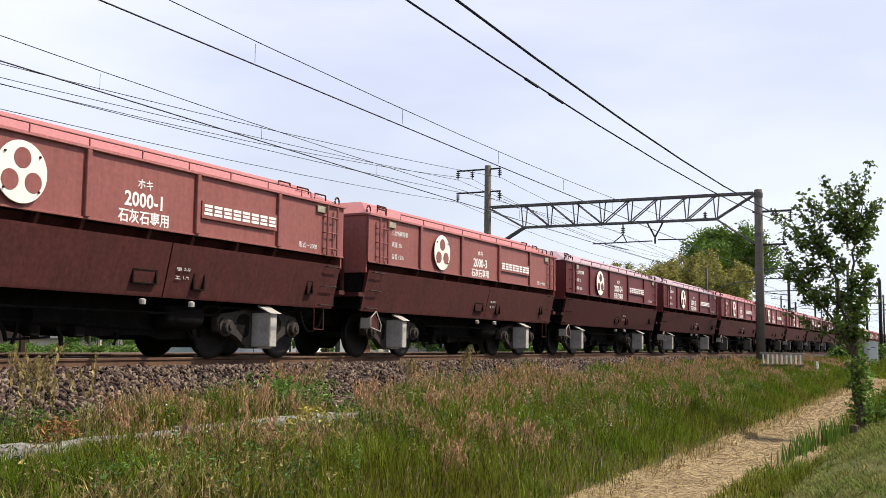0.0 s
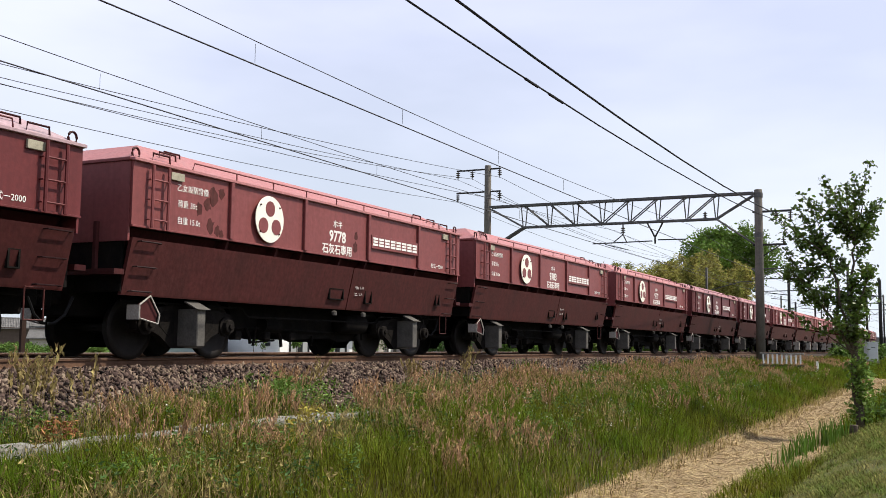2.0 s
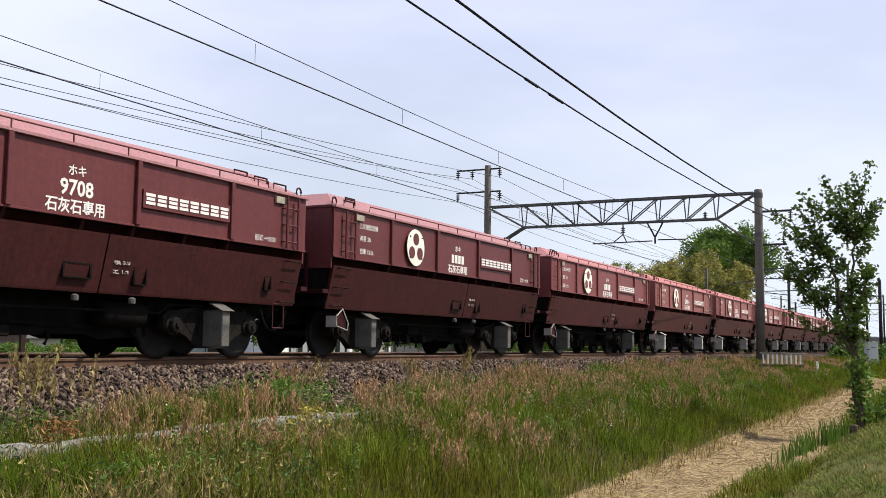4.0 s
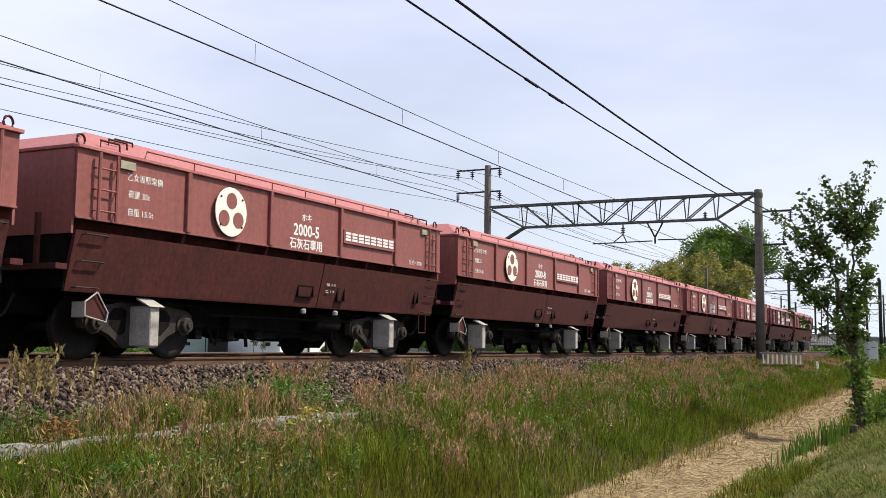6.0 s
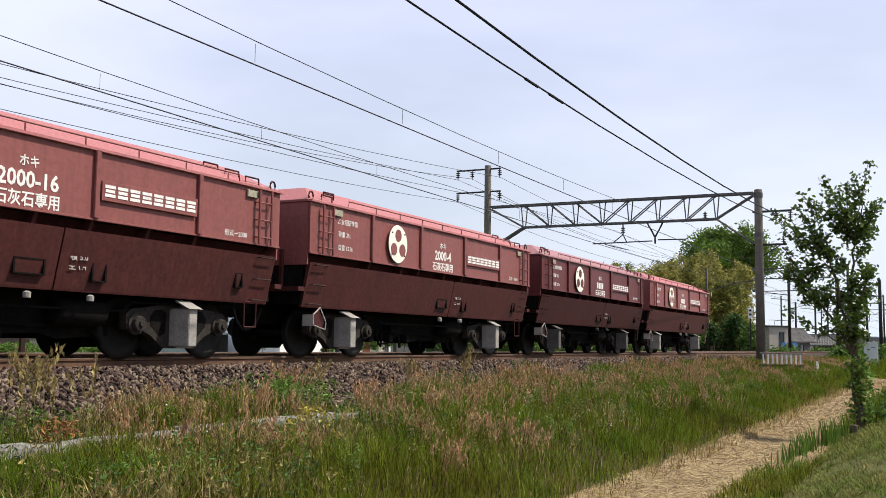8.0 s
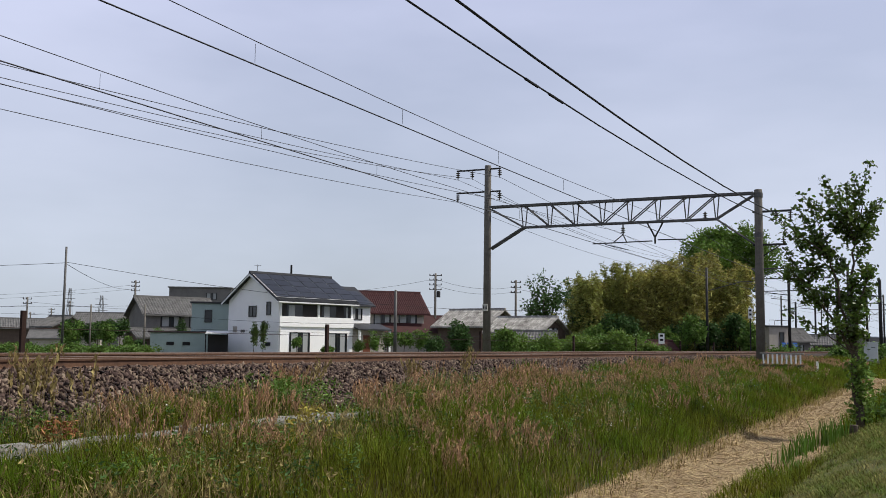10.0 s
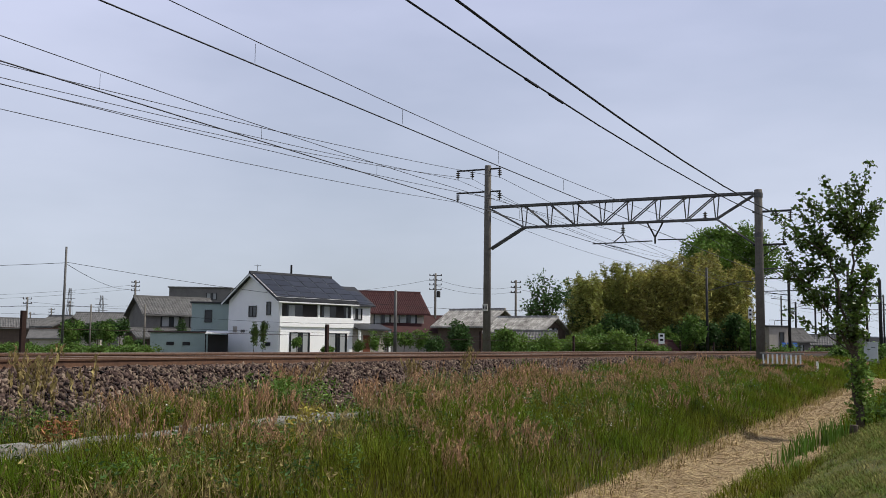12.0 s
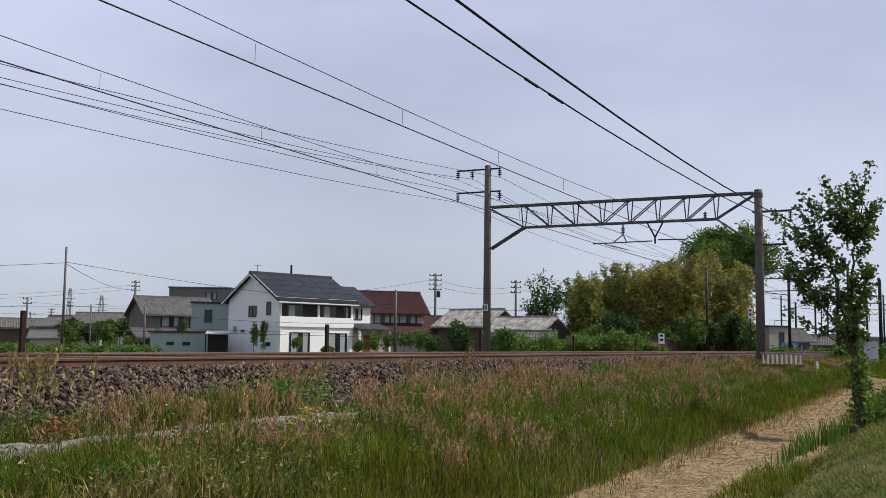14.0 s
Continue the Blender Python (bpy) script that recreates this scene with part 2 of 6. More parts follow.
def box(bm, x0, x1, y0, y1, z0, z1, bevel=0.0):
    pts = [(x, y, z) for z in (z0, z1) for y in (y0, y1) for x in (x0, x1)]
    vs = [bm.verts.new(p) for p in pts]
    fs = [bm.faces.new([vs[i] for i in q]) for q in
          ((0, 2, 3, 1), (4, 5, 7, 6), (0, 1, 5, 4), (2, 6, 7, 3), (0, 4, 6, 2), (1, 3, 7, 5))]
    if bevel:
        es = list({e for f in fs for e in f.edges})
        bmesh.ops.bevel(bm, geom=es, offset=bevel, segments=1, affect="EDGES")
    return bm


def B(*a, **k):
    return box(bmesh.new(), *a, **k)


def prism(bm, outline, y0, y1, axis="y"):
    """Extrude an (a, b) outline along an axis: y: (x, z) outline; x: (y, z); z: (x, y)."""
    def put(a, b, c):
        return {"y": (a, c, b), "x": (c, a, b), "z": (a, b, c)}[axis]
    lo = [bm.verts.new(put(a, b, y0)) for a, b in outline]
    hi = [bm.verts.new(put(a, b, y1)) for a, b in outline]
    k = len(outline)
    bm.faces.new(lo)
    bm.faces.new(hi[::-1])
    for i in range(k):
        bm.faces.new((lo[i], hi[i], hi[(i + 1) % k], lo[(i + 1) % k]))
    bmesh.ops.recalc_face_normals(bm, faces=bm.faces)
    return bm


def rod(bm, pts, r, n=6, r2=None):
    """A round bar through the points, with closed ends; r2: radius at the far end."""
    pts = [Vector(p) for p in pts]
    rings = []
    for i, p in enumerate(pts):
        d = (pts[min(i + 1, len(pts) - 1)] - pts[max(i - 1, 0)]).normalized()
        s = d.cross(Vector((0, 0, 1)) if abs(d.z) < 0.9 else Vector((1, 0, 0))).normalized()
        t = d.cross(s)
        rr = r if r2 is None else r + (r2 - r) * i / max(1, len(pts) - 1)
        rings.append([bm.verts.new(p + (s * math.cos(a) + t * math.sin(a)) * rr) for a in [2 * math.pi * k / n for k in range(n)]])
    for a, b in zip(rings, rings[1:]):
        for k in range(n):
            bm.faces.new((a[k], a[(k + 1) % n], b[(k + 1) % n], b[k]))
    bm.faces.new(rings[0][::-1])
    bm.faces.new(rings[-1])
    return bm


def lathe(bm, profile, n=20, m=None):
    """Turn a (radius, height) profile about z; m moves it."""
    m = m or Matrix()
    rings = [[bm.verts.new(m @ Vector((r * math.cos(2 * math.pi * k / n), r * math.sin(2 * math.pi * k / n), z))) for k in range(n)] for r, z in profile]
    for a, b in zip(rings, rings[1:]):
        for k in range(n):
            bm.faces.new((a[k], a[(k + 1) % n], b[(k + 1) % n], b[k]))
    bm.faces.new(rings[0][::-1])
    bm.faces.new(rings[-1])
    return bm


def soup(name, verts, faces, material, label="", category="", kind="stuff", parent=None):
    """One mesh out of numpy arrays: verts (n, 3), faces (m, 3 or 4)."""
    me = bpy.data.meshes.new(name)
    verts, faces = np.asarray(verts, np.float32), np.asarray(faces, np.int32)
    k = faces.shape[1]
    me.vertices.add(len(verts))
    me.vertices.foreach_set("co", verts.ravel())
    me.loops.add(faces.size)
    me.loops.foreach_set("vertex_index", faces.ravel())
    me.polygons.add(len(faces))
    me.polygons.foreach_set("loop_start", np.arange(0, faces.size, k, dtype=np.int32))
    me.update(calc_edges=True)
    me.materials.append(material)
    ob = new(name, me)
    ob.parent = parent
    return tagged(ob, label, category, "", kind)


def letters(name, text, size, material, parent, m, label="", bold=0.0):
    """Raised painted lettering in the built-in font, as one mesh, centred at m."""
    cu = bpy.data.curves.new(name, "FONT")
    cu.body, cu.size, cu.align_x, cu.align_y = text, size, "CENTER", "CENTER"
    cu.extrude, cu.offset, cu.resolution_u = 0.002, bold, 2
    tmp = new(name, cu)
    bpy.context.view_layer.update()
    me = bpy.data.meshes.new_from_object(tmp.evaluated_get(bpy.context.evaluated_depsgraph_get()))
    bpy.data.objects.remove(tmp)
    bpy.data.curves.remove(cu)
    me.materials.clear()
    me.materials.append(material)
    return part_on(name, me, parent, m, label)


def spot(lateral, depth, z=0.0):
    """A place by its distance right of and ahead of the camera's line of sight."""
    a = radians(26.59)
    return Vector((depth * math.cos(a) + lateral * math.sin(a), depth * math.sin(a) - lateral * math.cos(a), z))


RNG = np.random.default_rng(7)

# ---- the ground: one sheet, with bank, ditch, embankment and the fields behind ----
TRACK_NEAR, TRACK_FAR = 12.0, 16.0
PROFILE = [(-3000, -0.9), (-6, -0.9), (-1.0, -0.92), (0.7, -0.98), (1.35, -1.22), (1.95, -1.46), (2.6, -1.52), (3.3, -1.46), (3.9, -1.22), (4.5, -0.98),
           (5.4, -0.86), (6.6, -0.78), (7.6, -0.72), (8.3, -0.62), (9.2, -0.42), (10.15, -0.20), (10.5, -0.19), (18.0, -0.19), (19.6, -0.62), (21.5, -0.85), (30, -0.9), (3000, -0.9)]


def ground_z(y, x=10.0):
    ys, zs = zip(*PROFILE)
    lift = np.clip((np.asarray(x, float) - 26) / 30, 0, 1)
    z = np.interp(y, ys, zs)
    return z + 0.28 * lift * np.exp(-((np.asarray(y, float) - 3.0) / 1.6) ** 2)


def build_ground():
    xs = np.concatenate([[-3000, -400, -60, -20], np.arange(-6, 30, 0.6), np.arange(30, 90, 2.0), [100, 130, 200, 400, 1000, 3000]])
    ys = np.array(sorted({p[0] for p in PROFILE} | set(np.round(np.arange(0.4, 10.2, 0.25), 3)) | {45, 70, 110, 200, 500}))
    X, Y = np.meshgrid(xs, ys)
    Z = ground_z(Y, X)
    bump = np.array([noise.noise(Vector((x * 0.9, y * 0.9, 3.0))) for x, y in zip(X.ravel(), Y.ravel())]).reshape(X.shape)
    Z = Z + np.where((Y > 0.3) & (Y < 9.0) & (X < 80), bump * np.where(Y < 2.3, 0.015, 0.045), 0)
    nx = len(xs)
    i = np.arange(len(ys) - 1)[:, None] * nx + np.arange(nx - 1)[None, :]
    faces = np.stack([i, i + 1, i + nx + 1, i + nx], -1).reshape(-1, 4)
    ob = soup("ground", np.stack([X, Y, Z], -1).reshape(-1, 3), faces, M["soil"], "grassy ground with a dry straw ditch and mown bank", kind="structure")
    me = ob.data
    for key in ("strawbed", "bank", "ballast_bed", "field"):
        me.materials.append(M[key])
    for p in me.polygons:
        y, x = p.center.y, p.center.x
        edge = 0.10 * noise.noise(Vector((x * 0.7, y * 0.5, 9.0)))
        if 1.95 + edge < y < 3.62 + edge * 1.5 and x < 60:
            p.material_index = 1
        elif -20 < y <= 1.6:
            p.material_index = 2
        elif 8.3 < y < 20:
            p.material_index = 3
        elif y >= 20 or x > 120:
            p.material_index = 4
        p.use_smooth = True
    return ob


build_ground()


# ---- the double track ----
RAIL_OUT = [(-0.064, -0.153), (0.064, -0.153), (0.064, -0.142), (0.012, -0.122), (0.009, -0.05), (0.032, -0.038), (0.034, -0.006), (0.026, 0.0),
            (-0.026, 0.0), (-0.034, -0.006), (-0.032, -0.038), (-0.009, -0.05), (-0.012, -0.122), (-0.064, -0.142)]


def build_rail(y, label):
    bm = prism(bmesh.new(), [(y + a, b) for a, b in RAIL_OUT], -120, 900, "x")
    ob = solo("rail", bm, [M["rail"], M["railtop"]], label, "rail", "rails of the line")
    for p in ob.data.polygons:
        if p.normal.z > 0.5 and p.center.z > -0.02:
            p.material_index = 1
    return ob


for yc in (TRACK_NEAR, TRACK_FAR):
    for side in (-0.5665, 0.5665):
        build_rail(yc + side, "rusty brown steel rail on ballast with bright worn head")


def build_sleepers():
    bm = bmesh.new()
    prism(bm, [(-1.0, -0.30), (1.0, -0.30), (1.0, -0.165), (0.35, -0.19), (-0.35, -0.19), (-1.0, -0.165)], -0.12, 0.12, "x")
    me = mesh_of("sleeper", bm, M["sleeper"])
    for yc in (TRACK_NEAR, TRACK_FAR):
        for i in range(110):
            ob = new("sleeper", me)
            ob.location = (-12 + i * 0.62, yc, 0)
            tagged(ob, "grey concrete sleeper bedded in ballast under the rails", "sleeper", "sleepers of the track")


build_sleepers()


def stones(n, place, size, name, label):
    """Broken stones: squashed, uneven octahedra thrown over a surface."""
    base = np.array([(1, 0, 0), (0, 1, 0), (-1, 0, 0), (0, -1, 0), (0.3, 0.2, 1), (-0.2, 0.1, -1)], float)
    tri = np.array([(0, 1, 4), (1, 2, 4), (2, 3, 4), (3, 0, 4), (1, 0, 5), (2, 1, 5), (3, 2, 5), (0, 3, 5)])
    c = place(n)
    s = size * RNG.uniform(0.55, 1.35, (n, 1, 1)) * RNG.uniform(0.65, 1.3, (n, 1, 3))
    v = base[None] * s * np.array([1.15, 1.15, 0.75]) + RNG.normal(0, 0.25, (n, 6, 3)) * size
    ang = RNG.uniform(0, 6.283, (n, 3))
    for ax in range(3):
        ca, sa = np.cos(ang[:, ax])[:, None], np.sin(ang[:, ax])[:, None]
        a, b = [(1, 2), (2, 0), (0, 1)][ax]
        va, vb = v[:, :, a].copy(), v[:, :, b].copy()
        v[:, :, a], v[:, :, b] = va * ca - vb * sa, va * sa + vb * ca
    v += c[:, None, :]
    f = (tri[None] + (np.arange(n) * 6)[:, None, None]).reshape(-1, 3)
    return soup(name, v.reshape(-1, 3), f, M["ballast"], label)


def shoulder(n):
    x = 3 + 60 * RNG.uniform(0, 1, n) ** 1.6
    y = RNG.uniform(7.9, 11.35, n)
    z = ground_z(y, x) + RNG.uniform(-0.01, 0.045, n)
    return np.stack([x, y, z], -1)


def between(n):
    x = 5 + 55 * RNG.uniform(0, 1, n) ** 1.5
    y = RNG.uniform(11.5, 18.4, n)
    return np.stack([x, y, ground_z(y, x) + RNG.uniform(-0.01, 0.05, n)], -1)


stones(62000, shoulder, 0.036, "ballast_shoulder", "grey brown broken ballast stones sloping from the track")
stones(16000, between, 0.045, "ballast_bed", "grey brown broken ballast stones between the rails")


def build_trough():
    """A line of concrete cable trough lids along the foot of the ballast."""
    root = thing("cable_trough", "pale grey concrete cable trough lids half sunk in grass", "cable trough")
    me = mesh_of("lid", box(bmesh.new(), -0.49, 0.49, -0.15, 0.15, -0.12, 0.03, 0.014), M["concrete"])
    for i in range(40):
        z = float(ground_z(7.3)) + 0.045 + RNG.uniform(-0.02, 0.02)
        part_on("lid", me, root, pose(1 + i, 7.3 + RNG.uniform(-0.02, 0.02), z, RNG.uniform(-3, 3), RNG.uniform(-1.5, 1.5), RNG.uniform(-1.5, 1.5)))


build_trough()

# ---- hopper wagons ----
LW = 12.056          # from wagon to wagon
XE = 5.54            # half length of the hopper
HW = 1.36            # half width
Z_TOP, Z_MID, Z_SK, Z_BOT = 2.90, 1.955, 1.77, 0.93


def build_wagon():
    w = thing("hopper_wagon", "oxide red limestone hopper wagon with white round emblem", "railway wagon", "wagons of the freight train")
    # upper hopper: side and end plates round an open top
    bm = bmesh.new()
    for s in (-1, 1):
        box(bm, -XE, XE, s * HW - 0.02, s * HW + 0.02, Z_MID, Z_TOP)
        box(bm, s * XE - 0.02, s * XE + 0.02, -HW + 0.022, HW - 0.022, 1.72, Z_TOP)
    hop = part("hopper", bm, M["wagon"], w, "oxide red steel hopper sides")
    # top and bottom flanges of the sides
    for s in (-1, 1):
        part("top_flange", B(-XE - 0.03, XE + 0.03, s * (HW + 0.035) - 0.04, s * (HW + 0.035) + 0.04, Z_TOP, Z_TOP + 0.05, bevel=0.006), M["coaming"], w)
        part("bottom_flange", B(-XE, XE, s * (HW + 0.01) - 0.035, s * (HW + 0.01) + 0.035, Z_MID - 0.03, Z_MID, bevel=0.004), M["wagon"], w)
    for s in (-1, 1):
        part("end_flange", B(s * XE - 0.05, s * XE + 0.05, -HW + 0.006, HW - 0.006, Z_TOP + 0.002, Z_TOP + 0.052, bevel=0.006), M["wagon"], w)
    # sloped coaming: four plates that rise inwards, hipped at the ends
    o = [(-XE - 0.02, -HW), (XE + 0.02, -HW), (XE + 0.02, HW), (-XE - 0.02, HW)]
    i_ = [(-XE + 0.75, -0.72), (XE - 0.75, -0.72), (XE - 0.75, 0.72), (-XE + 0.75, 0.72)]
    # part of the pink is sunlight mixed into the plates' colour
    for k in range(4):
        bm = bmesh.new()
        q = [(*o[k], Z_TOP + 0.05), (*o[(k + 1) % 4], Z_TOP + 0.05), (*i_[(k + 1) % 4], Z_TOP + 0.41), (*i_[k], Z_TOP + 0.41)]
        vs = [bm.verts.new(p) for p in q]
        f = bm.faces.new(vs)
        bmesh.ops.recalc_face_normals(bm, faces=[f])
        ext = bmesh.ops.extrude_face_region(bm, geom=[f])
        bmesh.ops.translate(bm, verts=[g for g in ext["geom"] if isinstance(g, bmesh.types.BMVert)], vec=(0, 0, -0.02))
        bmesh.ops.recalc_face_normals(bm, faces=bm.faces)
        part("coaming_plate", bm, M["coaming"], w, "faded sloped coaming plate, pink brightened for sun")
    part("hopper_lining", B(-XE + 0.05, XE - 0.05, -HW + 0.05, HW - 0.05, 2.2, 2.25), M["wagon_low"], w)
    # ribs on the sides
    me = mesh_of("rib", box(bmesh.new(), -0.045, 0.045, -0.055, 0.0, Z_MID, Z_TOP, 0.008), M["wagon"])
    for s in (-1, 1):
        for x in (-3.28, -1.12, 1.18, 3.36):
            part_on("rib", me, w, pose(x, s * (HW + 0.02), 0, 0, 0, 0 if s < 0 else 180))
    # recess below the flange, its shade put into the colour, with the inclined hopper floor behind
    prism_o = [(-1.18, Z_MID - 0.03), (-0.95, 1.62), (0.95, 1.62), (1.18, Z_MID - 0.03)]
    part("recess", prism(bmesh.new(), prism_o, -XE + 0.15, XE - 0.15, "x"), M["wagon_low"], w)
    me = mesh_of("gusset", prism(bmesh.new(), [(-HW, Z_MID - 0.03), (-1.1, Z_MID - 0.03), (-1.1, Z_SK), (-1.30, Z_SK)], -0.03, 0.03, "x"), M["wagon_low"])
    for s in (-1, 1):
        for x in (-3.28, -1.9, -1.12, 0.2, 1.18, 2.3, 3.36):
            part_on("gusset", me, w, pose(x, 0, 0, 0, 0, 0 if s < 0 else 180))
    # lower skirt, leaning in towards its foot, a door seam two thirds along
    # the skirt's dark tone is partly dirt, partly painted shade
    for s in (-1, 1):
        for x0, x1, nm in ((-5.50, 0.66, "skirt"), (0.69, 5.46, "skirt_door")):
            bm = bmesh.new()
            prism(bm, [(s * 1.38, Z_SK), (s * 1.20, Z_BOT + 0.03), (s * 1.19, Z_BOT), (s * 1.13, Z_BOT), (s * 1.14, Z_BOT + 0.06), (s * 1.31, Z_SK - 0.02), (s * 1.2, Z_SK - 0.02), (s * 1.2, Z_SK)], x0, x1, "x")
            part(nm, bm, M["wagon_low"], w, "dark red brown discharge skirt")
    for s in (-1, 1):
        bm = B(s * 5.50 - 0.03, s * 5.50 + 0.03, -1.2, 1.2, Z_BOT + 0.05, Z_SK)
        # lower end blackened to stand in for the shade between wagons
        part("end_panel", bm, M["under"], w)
        bm = bmesh.new()
        box(bm, s * 5.66 - 0.10, s * 5.66 + 0.10, -1.30, 1.30, 1.22, 1.30)
        box(bm, s * 5.66 - 0.08, s * 5.66 - 0.02, -0.9, -0.84, 1.30, 2.0)
        box(bm, s * 5.66 - 0.08, s * 5.66 - 0.02, 0.84, 0.9, 1.30, 2.0)
        part("end_step", bm, M["wagon_low"], w)
        # ladders at the corners and lifting eyes
        for q in (-1, 1):
            lad = bmesh.new()
            for xx in (5.20, 4.86):
                rod(lad, [(s * xx, q * (HW + 0.10), Z_MID - 0.02), (s * xx, q * (HW + 0.10), Z_TOP - 0.02)], 0.026, 6)
            for zz in (2.06, 2.36, 2.66):
                rod(lad, [(s * 5.20, q * (HW + 0.10), zz), (s * 4.86, q * (HW + 0.10), zz)], 0.014, 6)
                for xx in (5.24, 4.82):
                    rod(lad, [(s * xx, q * (HW + 0.10), zz), (s * xx, q * HW, zz)], 0.012, 5)
            part("ladder", lad, M["wagon"], w)
            for xx, yy, zz in ((5.05, 1.28, 0), (4.72, 1.10, 0.09), (4.4, 0.9, 0.17)):
                g = bmesh.new()
                z0 = Z_TOP + 0.06 + zz
                rod(g, [(s * xx, q * yy, z0 - 0.05), (s * (xx - 0.02), q * yy, z0 + 0.14), (s * (xx - 0.38), q * yy, z0 + 0.14), (s * (xx - 0.40), q * yy, z0 - 0.05)], 0.017, 6)
                part("grab_rail", g, M["wagon_low"], w)
            g = bmesh.new()
            rod(g, [(s * (5.42 + 0.075 * math.cos(a)), q * 1.30, Z_TOP + 0.13 + 0.085 * math.sin(a)) for a in [k * math.pi / 6 for k in range(-2, 9)]], 0.018, 6)
            part("lifting_eye", g, M["wagon_low"], w)
            # shunter's step of bent plate below the corner
            g = bmesh.new()
            sx = s * 4.95
            pl = [(sx - 0.20, 0.80), (sx - 0.20, 0.60), (sx + 0.20, 0.52), (sx + 0.23, 0.66), (sx + 0.02, 0.94)] if s < 0 else [(sx - 0.16, 0.95), (sx - 0.16, 0.52), (sx + 0.16, 0.52), (sx + 0.16, 0.95)]
            for a, b in zip(pl, pl[1:] + pl[:1]):
                rod(g, [(a[0], q * 1.24, a[1]), (b[0], q * 1.24, b[1])], 0.012, 5)
            if s < 0:
                box(g, sx - 0.215, sx - 0.195, min(q * 1.24, q * 1.0), max(q * 1.24, q * 1.0), 0.58, 0.80)
                back = prism(bmesh.new(), [(sx - 0.19, 0.61), (sx + 0.19, 0.53), (sx + 0.22, 0.66), (sx + 0.03, 0.92), (sx - 0.19, 0.80)], q * 1.19 - 0.008, q * 1.19 + 0.008, "y")
                part("step_back", back, M["wagon_low"], w)
            part("step", g, [M["boxgrey"], M["wagon_low"]][0 if s < 0 else 1], w, "pale shunting step" if s < 0 else "")
    # long hand rail above the coaming edge
    for q in (-1, 1):
        g = bmesh.new()
        rod(g, [(-4.3, q * (HW + 0.07), Z_TOP + 0.05), (-4.26, q * (HW + 0.07), Z_TOP + 0.16), (4.3, q * (HW + 0.07), Z_TOP + 0.16), (4.32, q * (HW + 0.07), Z_TOP + 0.05)], 0.013, 6)
        for k in range(8):
            xx = -3.2 + k * 1.03
            rod(g, [(xx, q * (HW + 0.07), Z_TOP + 0.04), (xx, q * (HW + 0.07), Z_TOP + 0.16)], 0.012, 5)
        part("hand_rail", g, M["wagon"], w)
    # underframe, brake gear, couplers; the shade below the wagon is in their near-black colour
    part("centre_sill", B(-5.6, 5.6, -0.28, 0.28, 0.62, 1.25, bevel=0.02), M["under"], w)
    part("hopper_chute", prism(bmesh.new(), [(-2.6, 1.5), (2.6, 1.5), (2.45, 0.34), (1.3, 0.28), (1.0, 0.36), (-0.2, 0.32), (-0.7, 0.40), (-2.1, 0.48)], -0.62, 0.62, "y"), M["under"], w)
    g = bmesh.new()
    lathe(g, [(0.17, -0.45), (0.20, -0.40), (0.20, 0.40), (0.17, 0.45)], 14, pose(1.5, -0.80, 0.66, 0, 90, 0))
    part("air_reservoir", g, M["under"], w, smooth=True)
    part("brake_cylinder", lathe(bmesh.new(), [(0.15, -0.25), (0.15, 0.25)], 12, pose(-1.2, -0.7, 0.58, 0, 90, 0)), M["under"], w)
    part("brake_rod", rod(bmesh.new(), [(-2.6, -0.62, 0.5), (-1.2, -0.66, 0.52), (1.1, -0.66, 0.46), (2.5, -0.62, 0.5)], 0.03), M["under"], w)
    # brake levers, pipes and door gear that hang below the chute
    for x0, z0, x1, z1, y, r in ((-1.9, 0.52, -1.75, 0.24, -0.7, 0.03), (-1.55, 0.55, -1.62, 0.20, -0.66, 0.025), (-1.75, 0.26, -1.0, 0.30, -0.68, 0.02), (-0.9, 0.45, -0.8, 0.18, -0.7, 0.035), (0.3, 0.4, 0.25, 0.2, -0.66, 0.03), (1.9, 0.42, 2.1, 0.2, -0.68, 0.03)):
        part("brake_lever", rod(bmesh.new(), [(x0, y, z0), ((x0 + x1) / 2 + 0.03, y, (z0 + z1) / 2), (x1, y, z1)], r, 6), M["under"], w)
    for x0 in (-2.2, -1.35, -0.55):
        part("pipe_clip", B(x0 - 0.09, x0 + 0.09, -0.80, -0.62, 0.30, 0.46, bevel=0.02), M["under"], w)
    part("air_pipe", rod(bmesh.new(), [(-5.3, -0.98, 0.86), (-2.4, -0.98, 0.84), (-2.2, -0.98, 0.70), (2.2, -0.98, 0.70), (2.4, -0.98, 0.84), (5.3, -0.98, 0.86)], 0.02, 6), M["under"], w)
    for s in (-1, 1):
        g = bmesh.new()
        box(g, min(s * 5.55, s * 5.86), max(s * 5.55, s * 5.86), -0.10, 0.10, 0.78, 0.98, 0.02)
        box(g, min(s * 5.80, s * 5.99), max(s * 5.80, s * 5.99), -0.16, 0.16, 0.72, 1.02, 0.04)
        part("coupler", g, M["under"], w)
        g = bmesh.new()
        rod(g, [(s * 5.6, -0.35, 0.9), (s * 5.75, -0.35, 0.62), (s * 5.92, -0.33, 0.5), (s * 6.0, -0.3, 0.5)], 0.025)
        part("brake_hose", g, M["black"], w)
    # emblem: white disc with three dark rounds
    for q in (-1, 1):
        rot = 90 if q < 0 else -90
        disc = part("emblem", lathe(bmesh.new(), [(0.405, 0), (0.41, 0.006), (0.405, 0.014)], 40, pose(-2.27, q * (HW + 0.075), 2.40, rot)), M["white"], w, "white round emblem plate with three brown rounds")
